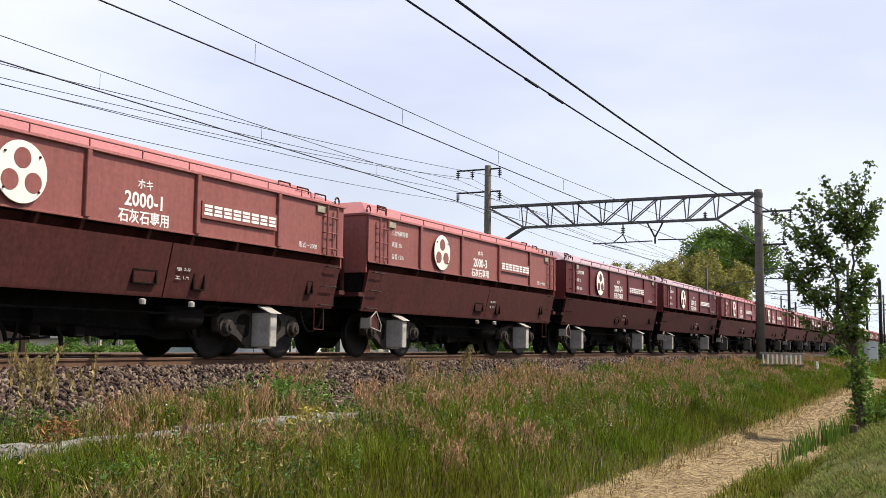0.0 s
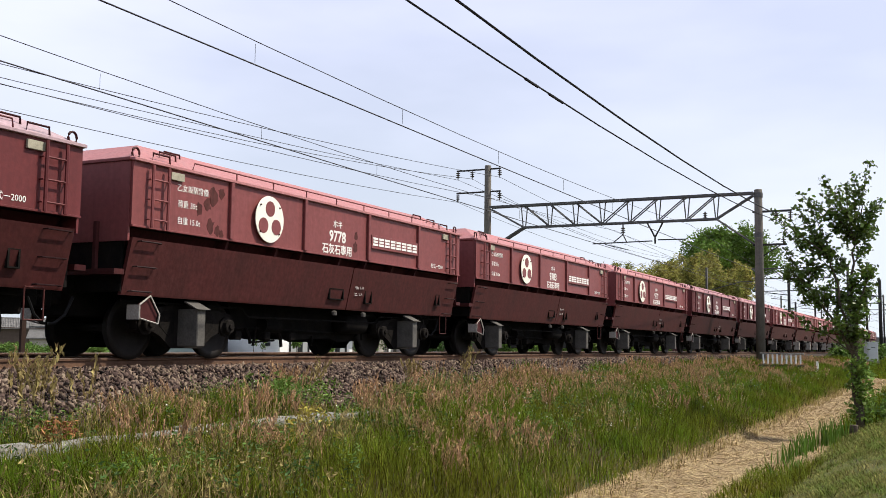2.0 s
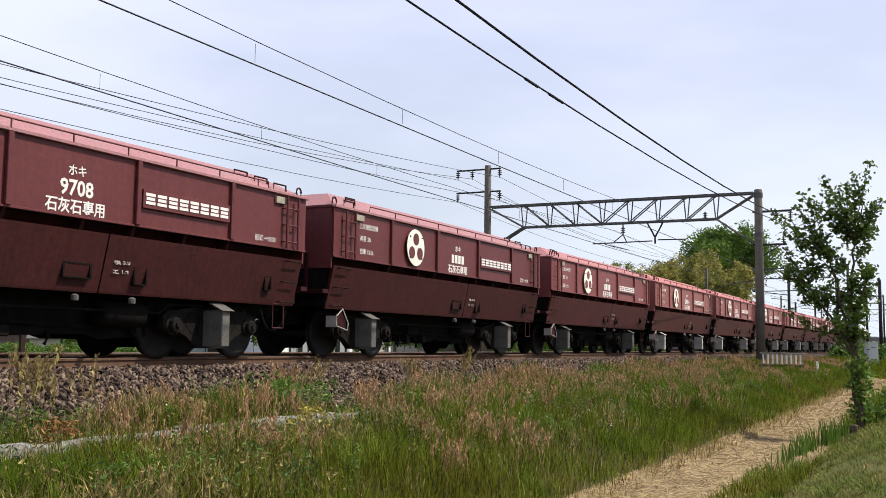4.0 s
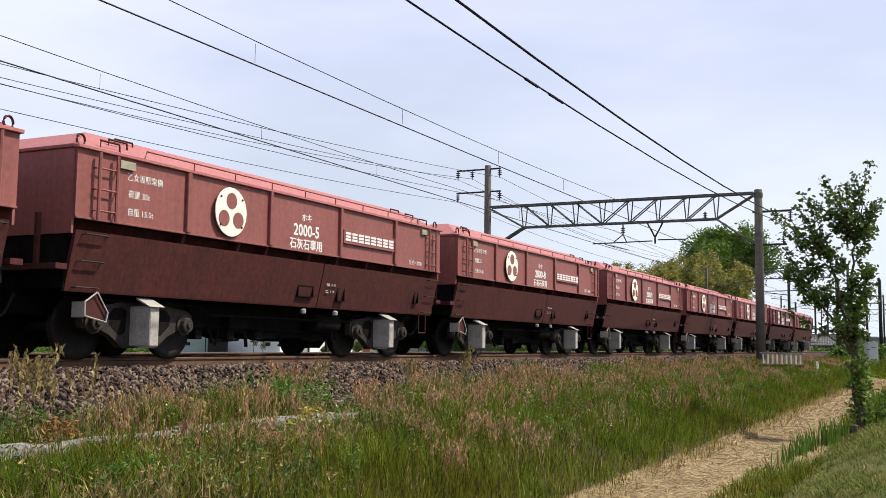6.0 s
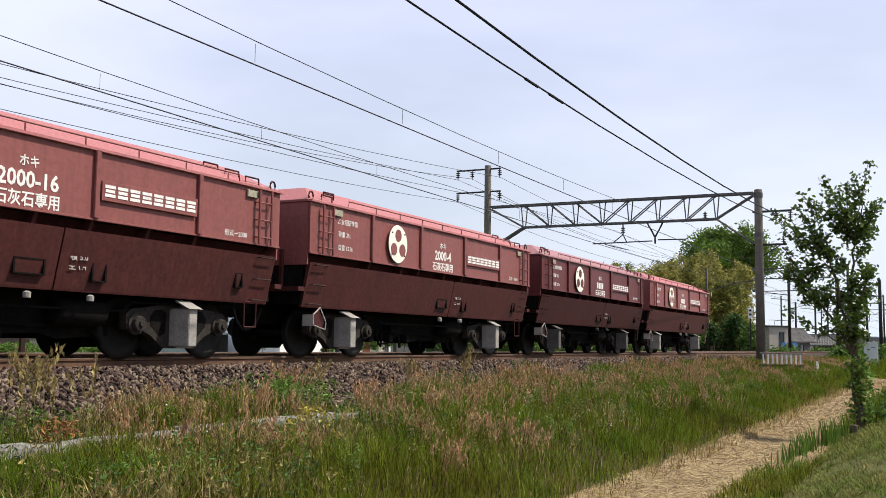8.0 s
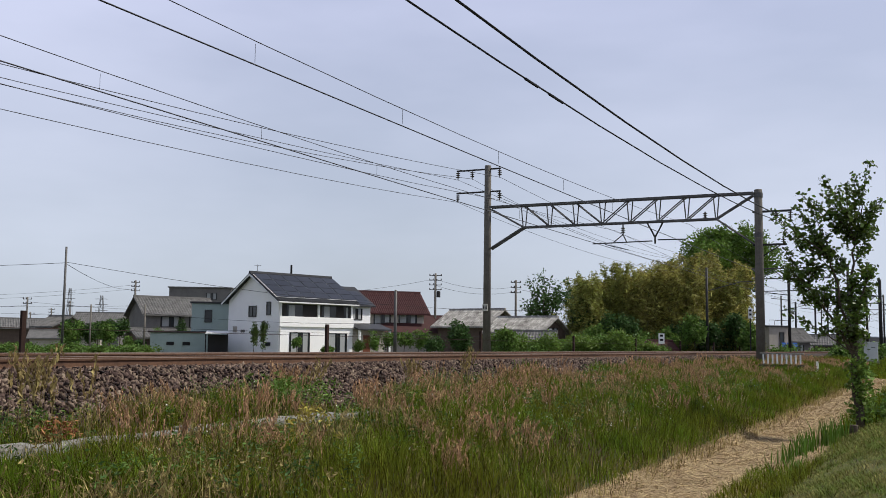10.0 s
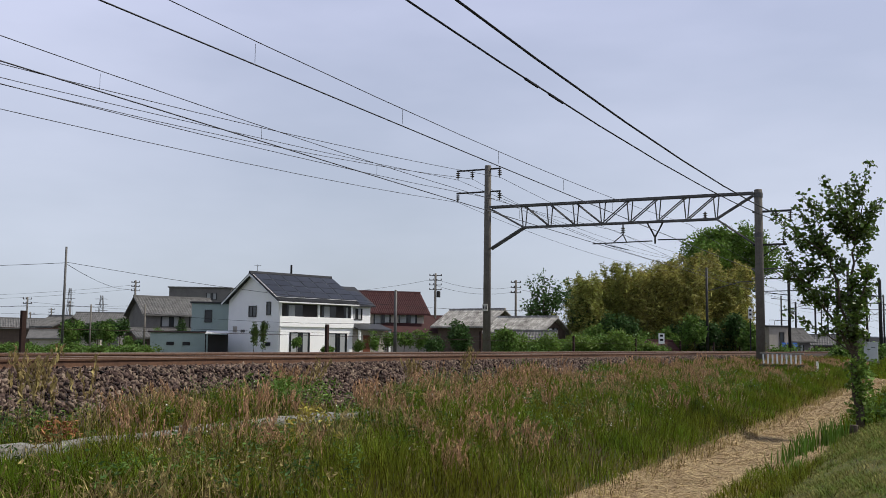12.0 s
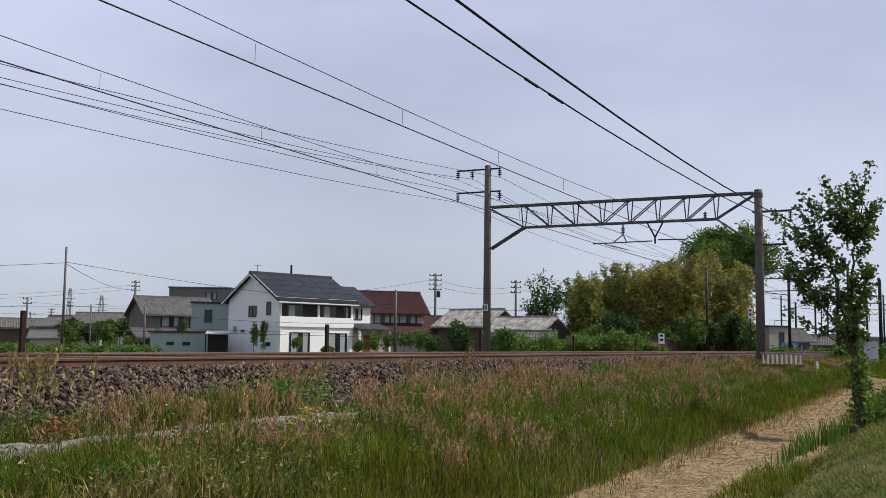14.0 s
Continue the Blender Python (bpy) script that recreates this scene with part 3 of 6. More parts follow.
        for dx, dz in ((0, 0.185), (-0.185, -0.12), (0.185, -0.12)):
            part("round", lathe(bmesh.new(), [(0.135, 0), (0.135, 0.004)], 24, pose(-2.27 + dx, q * (HW + 0.091), 2.40 + dz, rot)), M["wagon"], disc)
        for a in (40, 140, 220, 320):
            part("bolt", lathe(bmesh.new(), [(0.02, 0), (0.012, 0.02)], 6, pose(-2.27 + 0.36 * math.cos(radians(a)), q * (HW + 0.091), 2.40 + 0.36 * math.sin(radians(a)), rot)), M["wagon_low"], disc)
    # name board with plain white bars; small stencils as bars
    for q in (-1, 1):
        y = q * (HW + 0.07)
        sx = -q
        board = part("name_board", B(1.26 if q < 0 else -3.28, 3.28 if q < 0 else -1.26, min(y, y - q * 0.03), max(y, y - q * 0.03), 2.22, 2.50, bevel=0.004), M["wagon"], w)
        for k in range(8):
            xc = (1.41 + 0.245 * k) * sx
            bb = bmesh.new()
            hh = 0.085
            yy = q * (HW + 0.0735)
            for z0, z1, wd in ((hh - 0.045, hh, 0.10), (-0.022, 0.022, 0.09), (-hh, -hh + 0.045, 0.10)):
                box(bb, xc - wd, xc + wd, yy - 0.003, yy + 0.003, 2.365 + z0, 2.365 + z1)
            part("bar", bb, M["letter"], board)
        me_p = mesh_of("card_holder", box(bmesh.new(), -0.15, 0.15, -0.02, 0.02, -0.06, 0.06, 0.004), M["yellowplate"])
        for xx in (-4.62, 4.72):
            part_on("card_holder", me_p, w, pose(xx, q * (HW + 0.045), 2.79), "cream card holder")
    for text, x, z in (("乙女坂駅常備", -4.22, 2.63), ("荷重 35t", -4.34, 2.38), ("自重 15.0t", -4.30, 2.12)):
        letters("load_mark", text, 0.125, M["letter"], w, pose(x, -(HW + 0.024), z, 90))
    for text, z in (("積 5.0", 1.40), ("空 1.4", 1.27)):
        letters("load_mark", text, 0.13, M["faded_letter"], w, pose(1.02, -(1.385 - 0.18 * (Z_SK - z) / 0.79), z, 77), bold=0.002)
    letters("kind_mark", "ホキ", 0.17, M["letter"], w, pose(0.03, -(HW + 0.024), 2.56, 90), bold=0.002)
    letters("use_mark", "石灰石専用", 0.215, M["letter"], w, pose(0.03, -(HW + 0.024), 2.06, 90), bold=0.004)
    # small fittings on the skirt
    for q in (-1, 1):
        def at_skirt(z):
            return q * (1.38 - 0.18 * (Z_SK - z) / 0.79)
        for xx, z, ww, hh in ((0.2, 1.22, 0.26, 0.22), (1.42, 1.22, 0.14, 0.28), (4.55, 1.3, 0.10, 0.26)):
            g = bmesh.new()
            y = at_skirt(z)
            for x0, x1, z0, z1 in ((xx - ww, xx + ww, z + hh / 2 - 0.02, z + hh / 2), (xx - ww, xx + ww, z - hh / 2, z - hh / 2 + 0.02), (xx - ww, xx - ww + 0.03, z - hh / 2, z + hh / 2), (xx + ww - 0.03, xx + ww, z - hh / 2, z + hh / 2)):
                box(g, x0, x1, y - 0.03, y + 0.03, z0, z1)
            part("latch_frame", g, M["under"], w)
        for z in (1.72, 1.35, 0.99):
            for s in (-1, 1):
                g = bmesh.new()
                y = at_skirt(z) + q * 0.07
                rod(g, [(s * 5.38, y - q * 0.07, z), (s * 5.37, y, z), (s * 4.95, y, z), (s * 4.94, y - q * 0.07, z)], 0.012, 5)
                part("foot_rung", g, M["bogie"], w)
        for xx in (0.25, 1.35):
            part("hinge", lathe(bmesh.new(), [(0.02, 0), (0.055, 0.02), (0.05, 0.09)], 10, pose(xx, q * 1.2, 0.9, 180)), M["boxgrey"], w)
    build_bogies(w)
    return w


def build_bogies(w):
    wheel = bmesh.new()
    lathe(wheel, [(0.05, -0.07), (0.11, -0.06), (0.14, -0.035), (0.33, -0.02), (0.38, -0.055), (0.455, -0.06), (0.46, 0.035), (0.49, 0.045), (0.49, 0.07), (0.38, 0.07), (0.33, 0.03), (0.1, 0.06)], 40)
    wheel_me = mesh_of("wheel", wheel, M["wheel"], True)
    fr = bmesh.new()
    outer = [(-1.18, 0.66), (-1.08, 0.74), (-0.60, 0.80), (-0.35, 0.86), (0.35, 0.86), (0.60, 0.80), (1.08, 0.74), (1.18, 0.66), (1.14, 0.44), (0.82, 0.42), (0.62, 0.34), (0.36, 0.15), (-0.36, 0.15), (-0.62, 0.34), (-0.82, 0.42), (-1.14, 0.44)]
    prism(fr, outer, -0.07, 0.07, "y")
    frame_me = mesh_of("side_frame", fr, M["bogie"])
    # openings are black plates: the shade inside them is painted
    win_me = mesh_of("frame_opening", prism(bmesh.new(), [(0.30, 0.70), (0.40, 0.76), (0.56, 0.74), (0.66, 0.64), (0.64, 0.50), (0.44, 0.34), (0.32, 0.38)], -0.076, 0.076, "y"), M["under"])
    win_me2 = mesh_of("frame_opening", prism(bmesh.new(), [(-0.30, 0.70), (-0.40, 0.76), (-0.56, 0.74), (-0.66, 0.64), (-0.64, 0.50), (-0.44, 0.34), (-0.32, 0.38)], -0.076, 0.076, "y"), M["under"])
    cap = lathe(bmesh.new(), [(0.17, 0), (0.17, 0.05), (0.125, 0.06), (0.12, 0.13), (0.105, 0.14), (0.05, 0.14), (0.05, 0.17), (0.04, 0.175)], 12, pose(0, 0, 0, 90))
    cap_me = mesh_of("axle_box", cap, M["bogie"], False)
    bx = box(bmesh.new(), -0.10, 0.10, -0.42, 0.05, 0.18, 0.78, 0.015)
    box_me = mesh_of("spring_box", bx, M["boxgrey"])
    hood = prism(bmesh.new(), [(-0.47, 0.77), (-0.45, 0.77), (-0.18, 0.88), (-0.18, 0.91)], -0.16, 0.16, "x")
    hood_me = mesh_of("box_hood", hood, M["boxgrey"])
    for bx_ in (-3.74, 3.50):
        b = new("bogie")
        b.parent = w
        b.location = (bx_, 0, 0)
        for ax in (-0.97, 0.97):
            for s in (-1, 1):
                part_on("wheel", wheel_me, b, pose(ax, s * 0.58, 0.462, 90 if s < 0 else -90))
                part_on("axle_box", cap_me, b, pose(ax, s * 0.92, 0.52, 0, 0, 0 if s < 0 else 180))
            part("axle", rod(bmesh.new(), [(ax, -0.85, 0.462), (ax, 0.85, 0.462)], 0.075, 10), M["wheel"], b)
        for s in (-1, 1):
            part_on("side_frame", frame_me, b, pose(0, s * 0.87, 0.0))
            part_on("frame_opening", win_me, b, pose(0, s * 0.87, 0.0))
            part_on("frame_opening", win_me2, b, pose(0, s * 0.87, 0.0))
            part_on("spring_box", box_me, b, pose(-0.12, s * 0.92, 0.0, 0, 0, 0 if s < 0 else 180), "dusty pale grey box on the bogie")
            part_on("box_hood", hood_me, b, pose(-0.12, s * 0.92, 0.0, 0, 0, 0 if s < 0 else 180))
        part("bolster", B(-0.22, 0.22, -0.95, 0.95, 0.45, 0.80, bevel=0.02), M["under"], b)


NUMBERS = {0: "2000-1", 1: "2000-3", 2: "2000-24", 3: "2000-25", 4: "9778", 5: "9783", 6: "9777", 7: "9708", 10: "2000-6", 11: "2000-5",
           12: "2000-8", 13: "2000-9", 14: "2000-16", 15: "2000-4"}
FIRST, LAST = -3, 17
WAGONS = []


def emblem_x(k, t):
    """Where the emblem of wagon k stands along the track at t seconds."""
    return 9.04 + LW * k - 21.49 * t + 0.0157 * t * t


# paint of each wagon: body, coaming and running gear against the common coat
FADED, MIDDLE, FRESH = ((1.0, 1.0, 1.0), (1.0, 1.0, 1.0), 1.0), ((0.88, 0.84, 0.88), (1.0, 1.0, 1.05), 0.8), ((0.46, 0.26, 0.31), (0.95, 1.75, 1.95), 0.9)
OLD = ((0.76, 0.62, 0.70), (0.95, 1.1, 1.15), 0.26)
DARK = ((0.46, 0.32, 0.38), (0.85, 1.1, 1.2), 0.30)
COATS = {0: FADED, 1: FADED, 2: FRESH, 3: FRESH, 4: OLD, 5: OLD, 6: OLD, 7: DARK, 8: DARK, 9: OLD, 10: FADED, 11: FADED, 12: FADED, 13: MIDDLE, 14: MIDDLE, 15: MIDDLE, 16: DARK, 17: MIDDLE}


def paint_wagon(w, k):
    body, coam, gear = COATS.get(k, MIDDLE)
    for ob in w.children_recursive:
        kind = ob.name.split(".")[0]
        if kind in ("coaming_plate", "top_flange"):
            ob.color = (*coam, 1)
        elif kind in ("spring_box", "box_hood", "side_frame", "axle_box", "hinge"):
            ob.color = (gear, gear, gear, 1)
        elif kind == "step":
            ob.color = (1, 1, 1, 1)
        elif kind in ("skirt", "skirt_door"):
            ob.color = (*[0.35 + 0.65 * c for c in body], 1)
        else:
            ob.color = (*body, 1)


def build_train():
    proto = build_wagon()
    for k in range(FIRST, LAST + 1):
        w = proto if k == FIRST else copy_thing(proto, pose(0, 0, 0))
        w.matrix_world = pose(emblem_x(k, 0) + 2.27, TRACK_NEAR, 0)
        paint_wagon(w, k)
        WAGONS.append((k, w))
    for k, w in WAGONS:
        letters("type_mark", "形式ー9500" if 4 <= k <= 9 else "形式ー2000", 0.12, M["letter"], w, pose(4.32, -(HW + 0.024), 2.06, 90))
        if k in NUMBERS:
            letters("number", NUMBERS[k], 0.30, M["letter"], w, pose(0.03, -(HW + 0.024), 2.32, 90), bold=0.007)
        else:
            for j in range(4):
                part("bar", B(-0.32 + j * 0.18, -0.19 + j * 0.18, -(HW + 0.026), -(HW + 0.022), 2.22, 2.42), M["letter"], w)
        if k == 4:
            rs = random.Random(12)
            for x, z, r in ((-3.72, 2.60, 0.13), (-3.86, 2.46, 0.10), (-3.52, 2.68, 0.08), (-4.05, 2.36, 0.09), (-3.78, 2.12, 0.10), (-3.60, 2.06, 0.07), (-3.50, 2.0, 0.06), (0.72, 2.40, 0.08), (0.70, 2.18, 0.09)):
                bm = bmesh.new()
                n = 12
                ring = [(r * rs.uniform(0.6, 1.2) * math.cos(6.283 * j / n), 1.25 * r * rs.uniform(0.6, 1.2) * math.sin(6.283 * j / n)) for j in range(n)]
                prism(bm, [(x + a, z + b) for a, b in ring], -(HW + 0.0235), -(HW + 0.0205), "y")
                part("stain", bm, M["wagon_low"], w, "dark touched-up paint patch")


build_train()

# ---- gantry over the tracks ----
GX = 53.0


def mast(name, label, x, y, z0, z1, r0, r1, group="", mt="pole"):
    root = thing(name, label, "pole", group, pose(x, y, z0))
    bm = bmesh.new()
    h = z1 - z0
    lathe(bm, [(r0, 0), (r1, h), (r1 * 0.9, h + 0.03)], 20)
    part("shaft", bm, M[mt], root, smooth=True)
    return root


def insulator(parent, p, down=0.5, mt="porcelain"):
    bm = bmesh.new()
    prof = [(0.02, 0)]
    for k in range(3):
        z = -0.08 - k * 0.115
        prof += [(0.04, z), (0.125, z - 0.02), (0.115, z - 0.05), (0.04, z - 0.055)]
    prof += [(0.02, -down)]
    lathe(bm, prof[::-1], 10, Matrix.Translation(p))
    part("insulator", bm, M[mt], parent)


def build_gantry():
    left = mast("gantry_mast", "weathered brown grey concrete mast with insulator arms", GX, 23.62, -0.85, 10.6, 0.23, 0.19)
    right = mast("gantry_mast", "weathered brown grey concrete mast beside the track", GX, 8.5, -0.6, 8.32, 0.23, 0.20)
    for z in (10.42, 9.10):
        part("cross_arm", box(bmesh.new(), -0.05, 0.05, -0.80, 2.0, z + 0.81, z + 0.89), M["darksteel"], left)
        for yy in ((1.92, 1.0, -0.74) if z > 10 else (1.92, -0.74)):
            insulator(left, (0, yy, z + 0.82), 0.52)
    rm = 0.6
    for z, y1 in ((7.20, -1.62), (5.50, -1.35)):
        part("cross_arm", box(bmesh.new(), -0.05, 0.05, y1, 0.3, z + rm - 0.05, z + rm + 0.05), M["darksteel"], right)
    part("arm_brace", rod(bmesh.new(), [(0, -1.1, 5.5 + rm), (0, -0.15, 4.9 + rm)], 0.03), M["darksteel"], right)
    for yy in (-0.85, -1.55):
        insulator(right, (0, yy, 7.2 + rm), 0.52)
    insulator(right, (0, -1.2, 5.85 + rm), 0.3)
    for zz in (8.05, 6.0):
        part("clamp", lathe(bmesh.new(), [(0.225, zz + rm - 0.12), (0.225, zz + rm + 0.12)], 18), M["steel"], right)
    npl = part("mast_plate", B(-0.275, -0.245, -0.16, 0.16, 3.05, 3.45), M["plate"], left, "small white plate with dark bars")
    for yy in (-0.07, 0.07):
        part("bar", B(-0.281, -0.276, yy - 0.035, yy + 0.035, 3.14, 3.36), M["black"], npl)
    # lattice beam
    beam = thing("gantry_beam", "grey galvanised lattice beam between two concrete masts", "gantry", m=pose(GX, 0, 0))
    yl, yr, zt, zb = 23.42, 8.72, 8.17, 6.92
    a0, a1 = 21.34, 10.62
    for dx in (-0.18, 0.18):
        part("top_chord", box(bmesh.new(), dx - 0.05, dx + 0.05, yr, yl, zt - 0.06, zt + 0.06), M["steel"], beam)
        part("bottom_chord", box(bmesh.new(), dx - 0.045, dx + 0.045, a1, a0, zb - 0.05, zb + 0.05), M["steel"], beam)
    n = 7
    st = (a0 - a1) / n
    for k in range(n + 1):
        y = a0 - k * st
        for dx in (-0.18, 0.18):
            part("strut", rod(bmesh.new(), [(dx, y, zb), (dx, y - 0.12 * (1 if dx > 0 else -1), zt)], 0.035, 5), M["steel"], beam)
    for k in range(n):
        ya, yb = a0 - k * st, a0 - (k + 1) * st
        za, zc = (zt, zb) if k < 3 else (zb, zt)
        if k == 3:
            za, zc = zb, zt
        for dx in (-0.18, 0.18):
            part("diagonal", rod(bmesh.new(), [(dx, ya, za), (dx, yb, zc)], 0.035, 5), M["steel"], beam)
    for dx in (-0.18, 0.18):
        part("end_diagonal", rod(bmesh.new(), [(dx, yl, zt - 0.1), (dx, a0, zb)], 0.04, 5), M["steel"], beam)
        part("end_diagonal", rod(bmesh.new(), [(dx, yr, zt - 0.1), (dx, a1, zb)], 0.04, 5), M["steel"], beam)
        part("knee_brace", rod(bmesh.new(), [(dx, a0, zb), (dx, yl, 5.75)], 0.06, 5), M["steel"], beam)
        part("knee_brace", rod(bmesh.new(), [(dx, a1, zb), (dx, yr, 5.55)], 0.05, 5), M["steel"], beam)
    # drop posts and steady arms that hold the wires
    part("hanger", rod(bmesh.new(), [(0, 15.6, zb), (0, 15.6, 6.4)], 0.04), M["darksteel"], beam)
    insulator(beam, (0, 15.6, 6.75), 0.45)
    for dy in (0.55, -0.2):
        part("hanger_leg", rod(bmesh.new(), [(0, 15.6, 6.3), (0, 15.6 + dy, 5.88)], 0.03), M["darksteel"], beam)
    for y in (14.3, 13.4):
        part("drop_leg", rod(bmesh.new(), [(0, y, zb), (0, 13.85, 6.1), (0, 13.85, 5.75)], 0.05), M["darksteel"], beam)
    part("steady_arm", rod(bmesh.new(), [(0, 17.3, 5.85), (0, 14.0, 5.9)], 0.035), M["darksteel"], beam)
    part("steady_arm", rod(bmesh.new(), [(0, 16.6, 5.8), (0, 15.3, 5.45)], 0.025), M["darksteel"], beam)
    part("steady_arm", rod(bmesh.new(), [(0, 13.7, 5.95), (0, 12.2, 5.93)], 0.035), M["darksteel"], beam)
    insulator(beam, (0, 11.2, 7.35), 0.4)


build_gantry()


# ---- wires ----
def wire(name, label, pts, r, material="wire", sag=0.0, group="overhead wires"):
    """A wire through support points with sag between them."""
    line = []
    for a, b in zip(pts, pts[1:]):
        a, b = Vector(a), Vector(b)
        for i in range(12):
            t = i / 12
            line.append(a.lerp(b, t) - Vector((0, 0, 4 * sag * t * (1 - t))))
    line.append(Vector(pts[-1]))
    return solo(name, rod(bmesh.new(), line, r, 5), M[material], label, "wire", group)


def build_catenary(yc, zc, zm, x0, drops, sag):
    wire("contact_wire", "dark contact wire above the track", [(x0 - 60, yc, zc), (x0, yc, zc), (GX, yc + 0.2, zc), (GX + 50, yc - 0.2, zc), (GX + 100, yc, zc), (GX + 250, yc, zc)], 0.016, sag=0.03)
    wire("messenger_wire", "thin messenger wire with droppers", [(-59, yc, zm + 0.6), (-3, yc, zm + 0.6), (GX, yc, zm + 0.6), (GX + 55, yc, zm + 0.6), (GX + 110, yc, zm + 0.6), (GX + 165, yc, zm + 0.6)], 0.010, sag=sag)
    for x in drops:
        d = rod(bmesh.new(), [(x, yc, zc), (x, yc, zm)], 0.006, 4)
        solo("dropper", d, M["wire"], "thin dropper between messenger and contact wire", "wire", "droppers")


build_catenary(12.0, 5.72, 6.09, 3.0, (15.68, 21.68, 27.7, 33.46, 39.3, 45.2), 0.61)
build_catenary(16.0, 5.57, 5.92, 3.0, (15.6, 21.28, 27.29, 33.2, 39.2), 0.61)

wire("feeder_wire", "thick black feeder cable on the mast arm", [(-19, 7.1, 6.70), (GX, 7.55, 6.68), (GX + 55, 7.6, 6.75), (GX + 160, 7.6, 6.7)], 0.019, "blackwire", sag=1.18)
wire("feeder_wire", "thick black feeder cable on the mast arm", [(-19, 6.4, 6.75), (GX, 6.92, 6.68), (GX + 55, 6.95, 6.75), (GX + 160, 6.95, 6.7)], 0.024, "blackwire", sag=1.18)
for yy, zz, z0, sg in ((22.85, 9.9, 7.11, 0.67), (25.55, 9.9, 7.33, 0.41), (24.6, 9.9, 7.86, 1.15), (22.85, 8.58, 7.12, 0.62), (25.55, 8.58, 7.36, 0.74)):
    wire("line_wire", "thin wire on the mast's cross arms", [(-10, yy, z0), (GX, yy, zz), (GX + 55, yy, zz - 0.3), (GX + 200, yy, zz - 0.3)], 0.013, sag=max(0.0, sg))


# splice sleeves on the feeder cable
for ta, tb in ((0.5172, 0.5268), (0.536, 0.5477)):
    ends = [Vector((-19, 7.1, 6.70)).lerp(Vector((GX, 7.55, 6.68)), t) - Vector((0, 0, 4 * 1.18 * t * (1 - t))) for t in (ta, tb)]
    solo("splice_sleeve", rod(bmesh.new(), ends, 0.030, 8), M["blackwire"], "black splice sleeve on the feeder cable", "cable sleeve", "cable sleeves")


# ---- next supports of the line, further on ----
def far_gantry(x, left_y):
    g = thing("far_gantry", "slender grey lattice gantry further along the line", "gantry", "far gantries", pose(x, 0, 0))
    for y in (left_y, 8.5):
        part("mast", lathe(bmesh.new(), [(0.15, -0.9), (0.12, 8.4)], 12, Matrix.Translation((0, y, 0))), M["darksteel"], g, smooth=True)
    part("top_chord", B(-0.05, 0.05, 8.5, left_y - 4.5, 8.1, 8.22), M["steel"], g)
    part("bottom_chord", B(-0.05, 0.05, 10, left_y - 4.5, 7.1, 7.2), M["steel"], g)
    for k in range(9):
        a, b = 8.5 + (left_y - 13) * k / 9, 8.5 + (left_y - 13) * (k + 1) / 9
        part("diagonal", rod(bmesh.new(), [(0, a, 8.15 if k % 2 else 7.15), (0, b, 7.15 if k % 2 else 8.15)], 0.045, 5), M["steel"], g)
    part("steady_arm", rod(bmesh.new(), [(0, 17.3, 5.9), (0, 12.0, 5.95)], 0.05), M["darksteel"], g)
    part("drop_post", rod(bmesh.new(), [(0, 14, 7.1), (0, 14, 5.85)], 0.05), M["darksteel"], g)
    part("bracket_arm", rod(bmesh.new(), [(0, left_y, 6.0), (0, left_y - 3.4, 6.9), (0, left_y - 4.6, 6.9)], 0.045), M["steel"], g)
    return g


for gx, ly in ((104.0, 21.9), (163.0, 23.0), (218.0, 23.0)):
    far_gantry(gx, ly)
for px, py, top in ((112, 15.0, 7.4), (118, 9.4, 8.2), (140, 9.3, 8.0), (150, 20.1, 8.6), (163, 20.9, 7.4), (120, 11.0, 7.6), (100, 5.5, 6.6), (176, 19.5, 8.2), (135, 6.0, 7.2), (200, 20.0, 8.4), (240, 9.5, 8.0)):
    pm = mast("signal_mast", "slim grey mast beside the far tracks", px, py, -0.9, top, 0.17, 0.14, "far masts", "darksteel")
    part("bracket", rod(bmesh.new(), [(0, 0, top - 0.6), (0, 2.4, top - 0.3)], 0.05), M["darksteel"], pm)


def build_fence():
    """Old rails set upright beyond the far track, with one wire."""
    xs = [16.54 + 12.75 * k for k in range(-1, 9)]
    me = mesh_of("post", prism(bmesh.new(), [(-0.06, -0.02), (0.06, -0.02), (0.06, 0.02), (0.02, 0.05), (0.02, 0.10), (-0.02, 0.10), (-0.02, 0.05), (-0.06, 0.02)], 0, 1.7, "z"), M["rust"])
    root = thing("wire_fence", "rusty upright old-rail fence posts with one strand of wire", "fence")
    for k, x in enumerate(xs):
        part_on("post", me, root, pose(x, 19.0, -0.75 - 0.025 * k))
    for z in (0.55,):
        part("strand", rod(bmesh.new(), [(x, 19.0, z - 0.025 * k + (0 if k % 2 else 0.01)) for k, x in enumerate(xs)], 0.007, 4), M["rust"], root)


build_fence()


# ---- houses beyond the line ----
G0 = -0.9


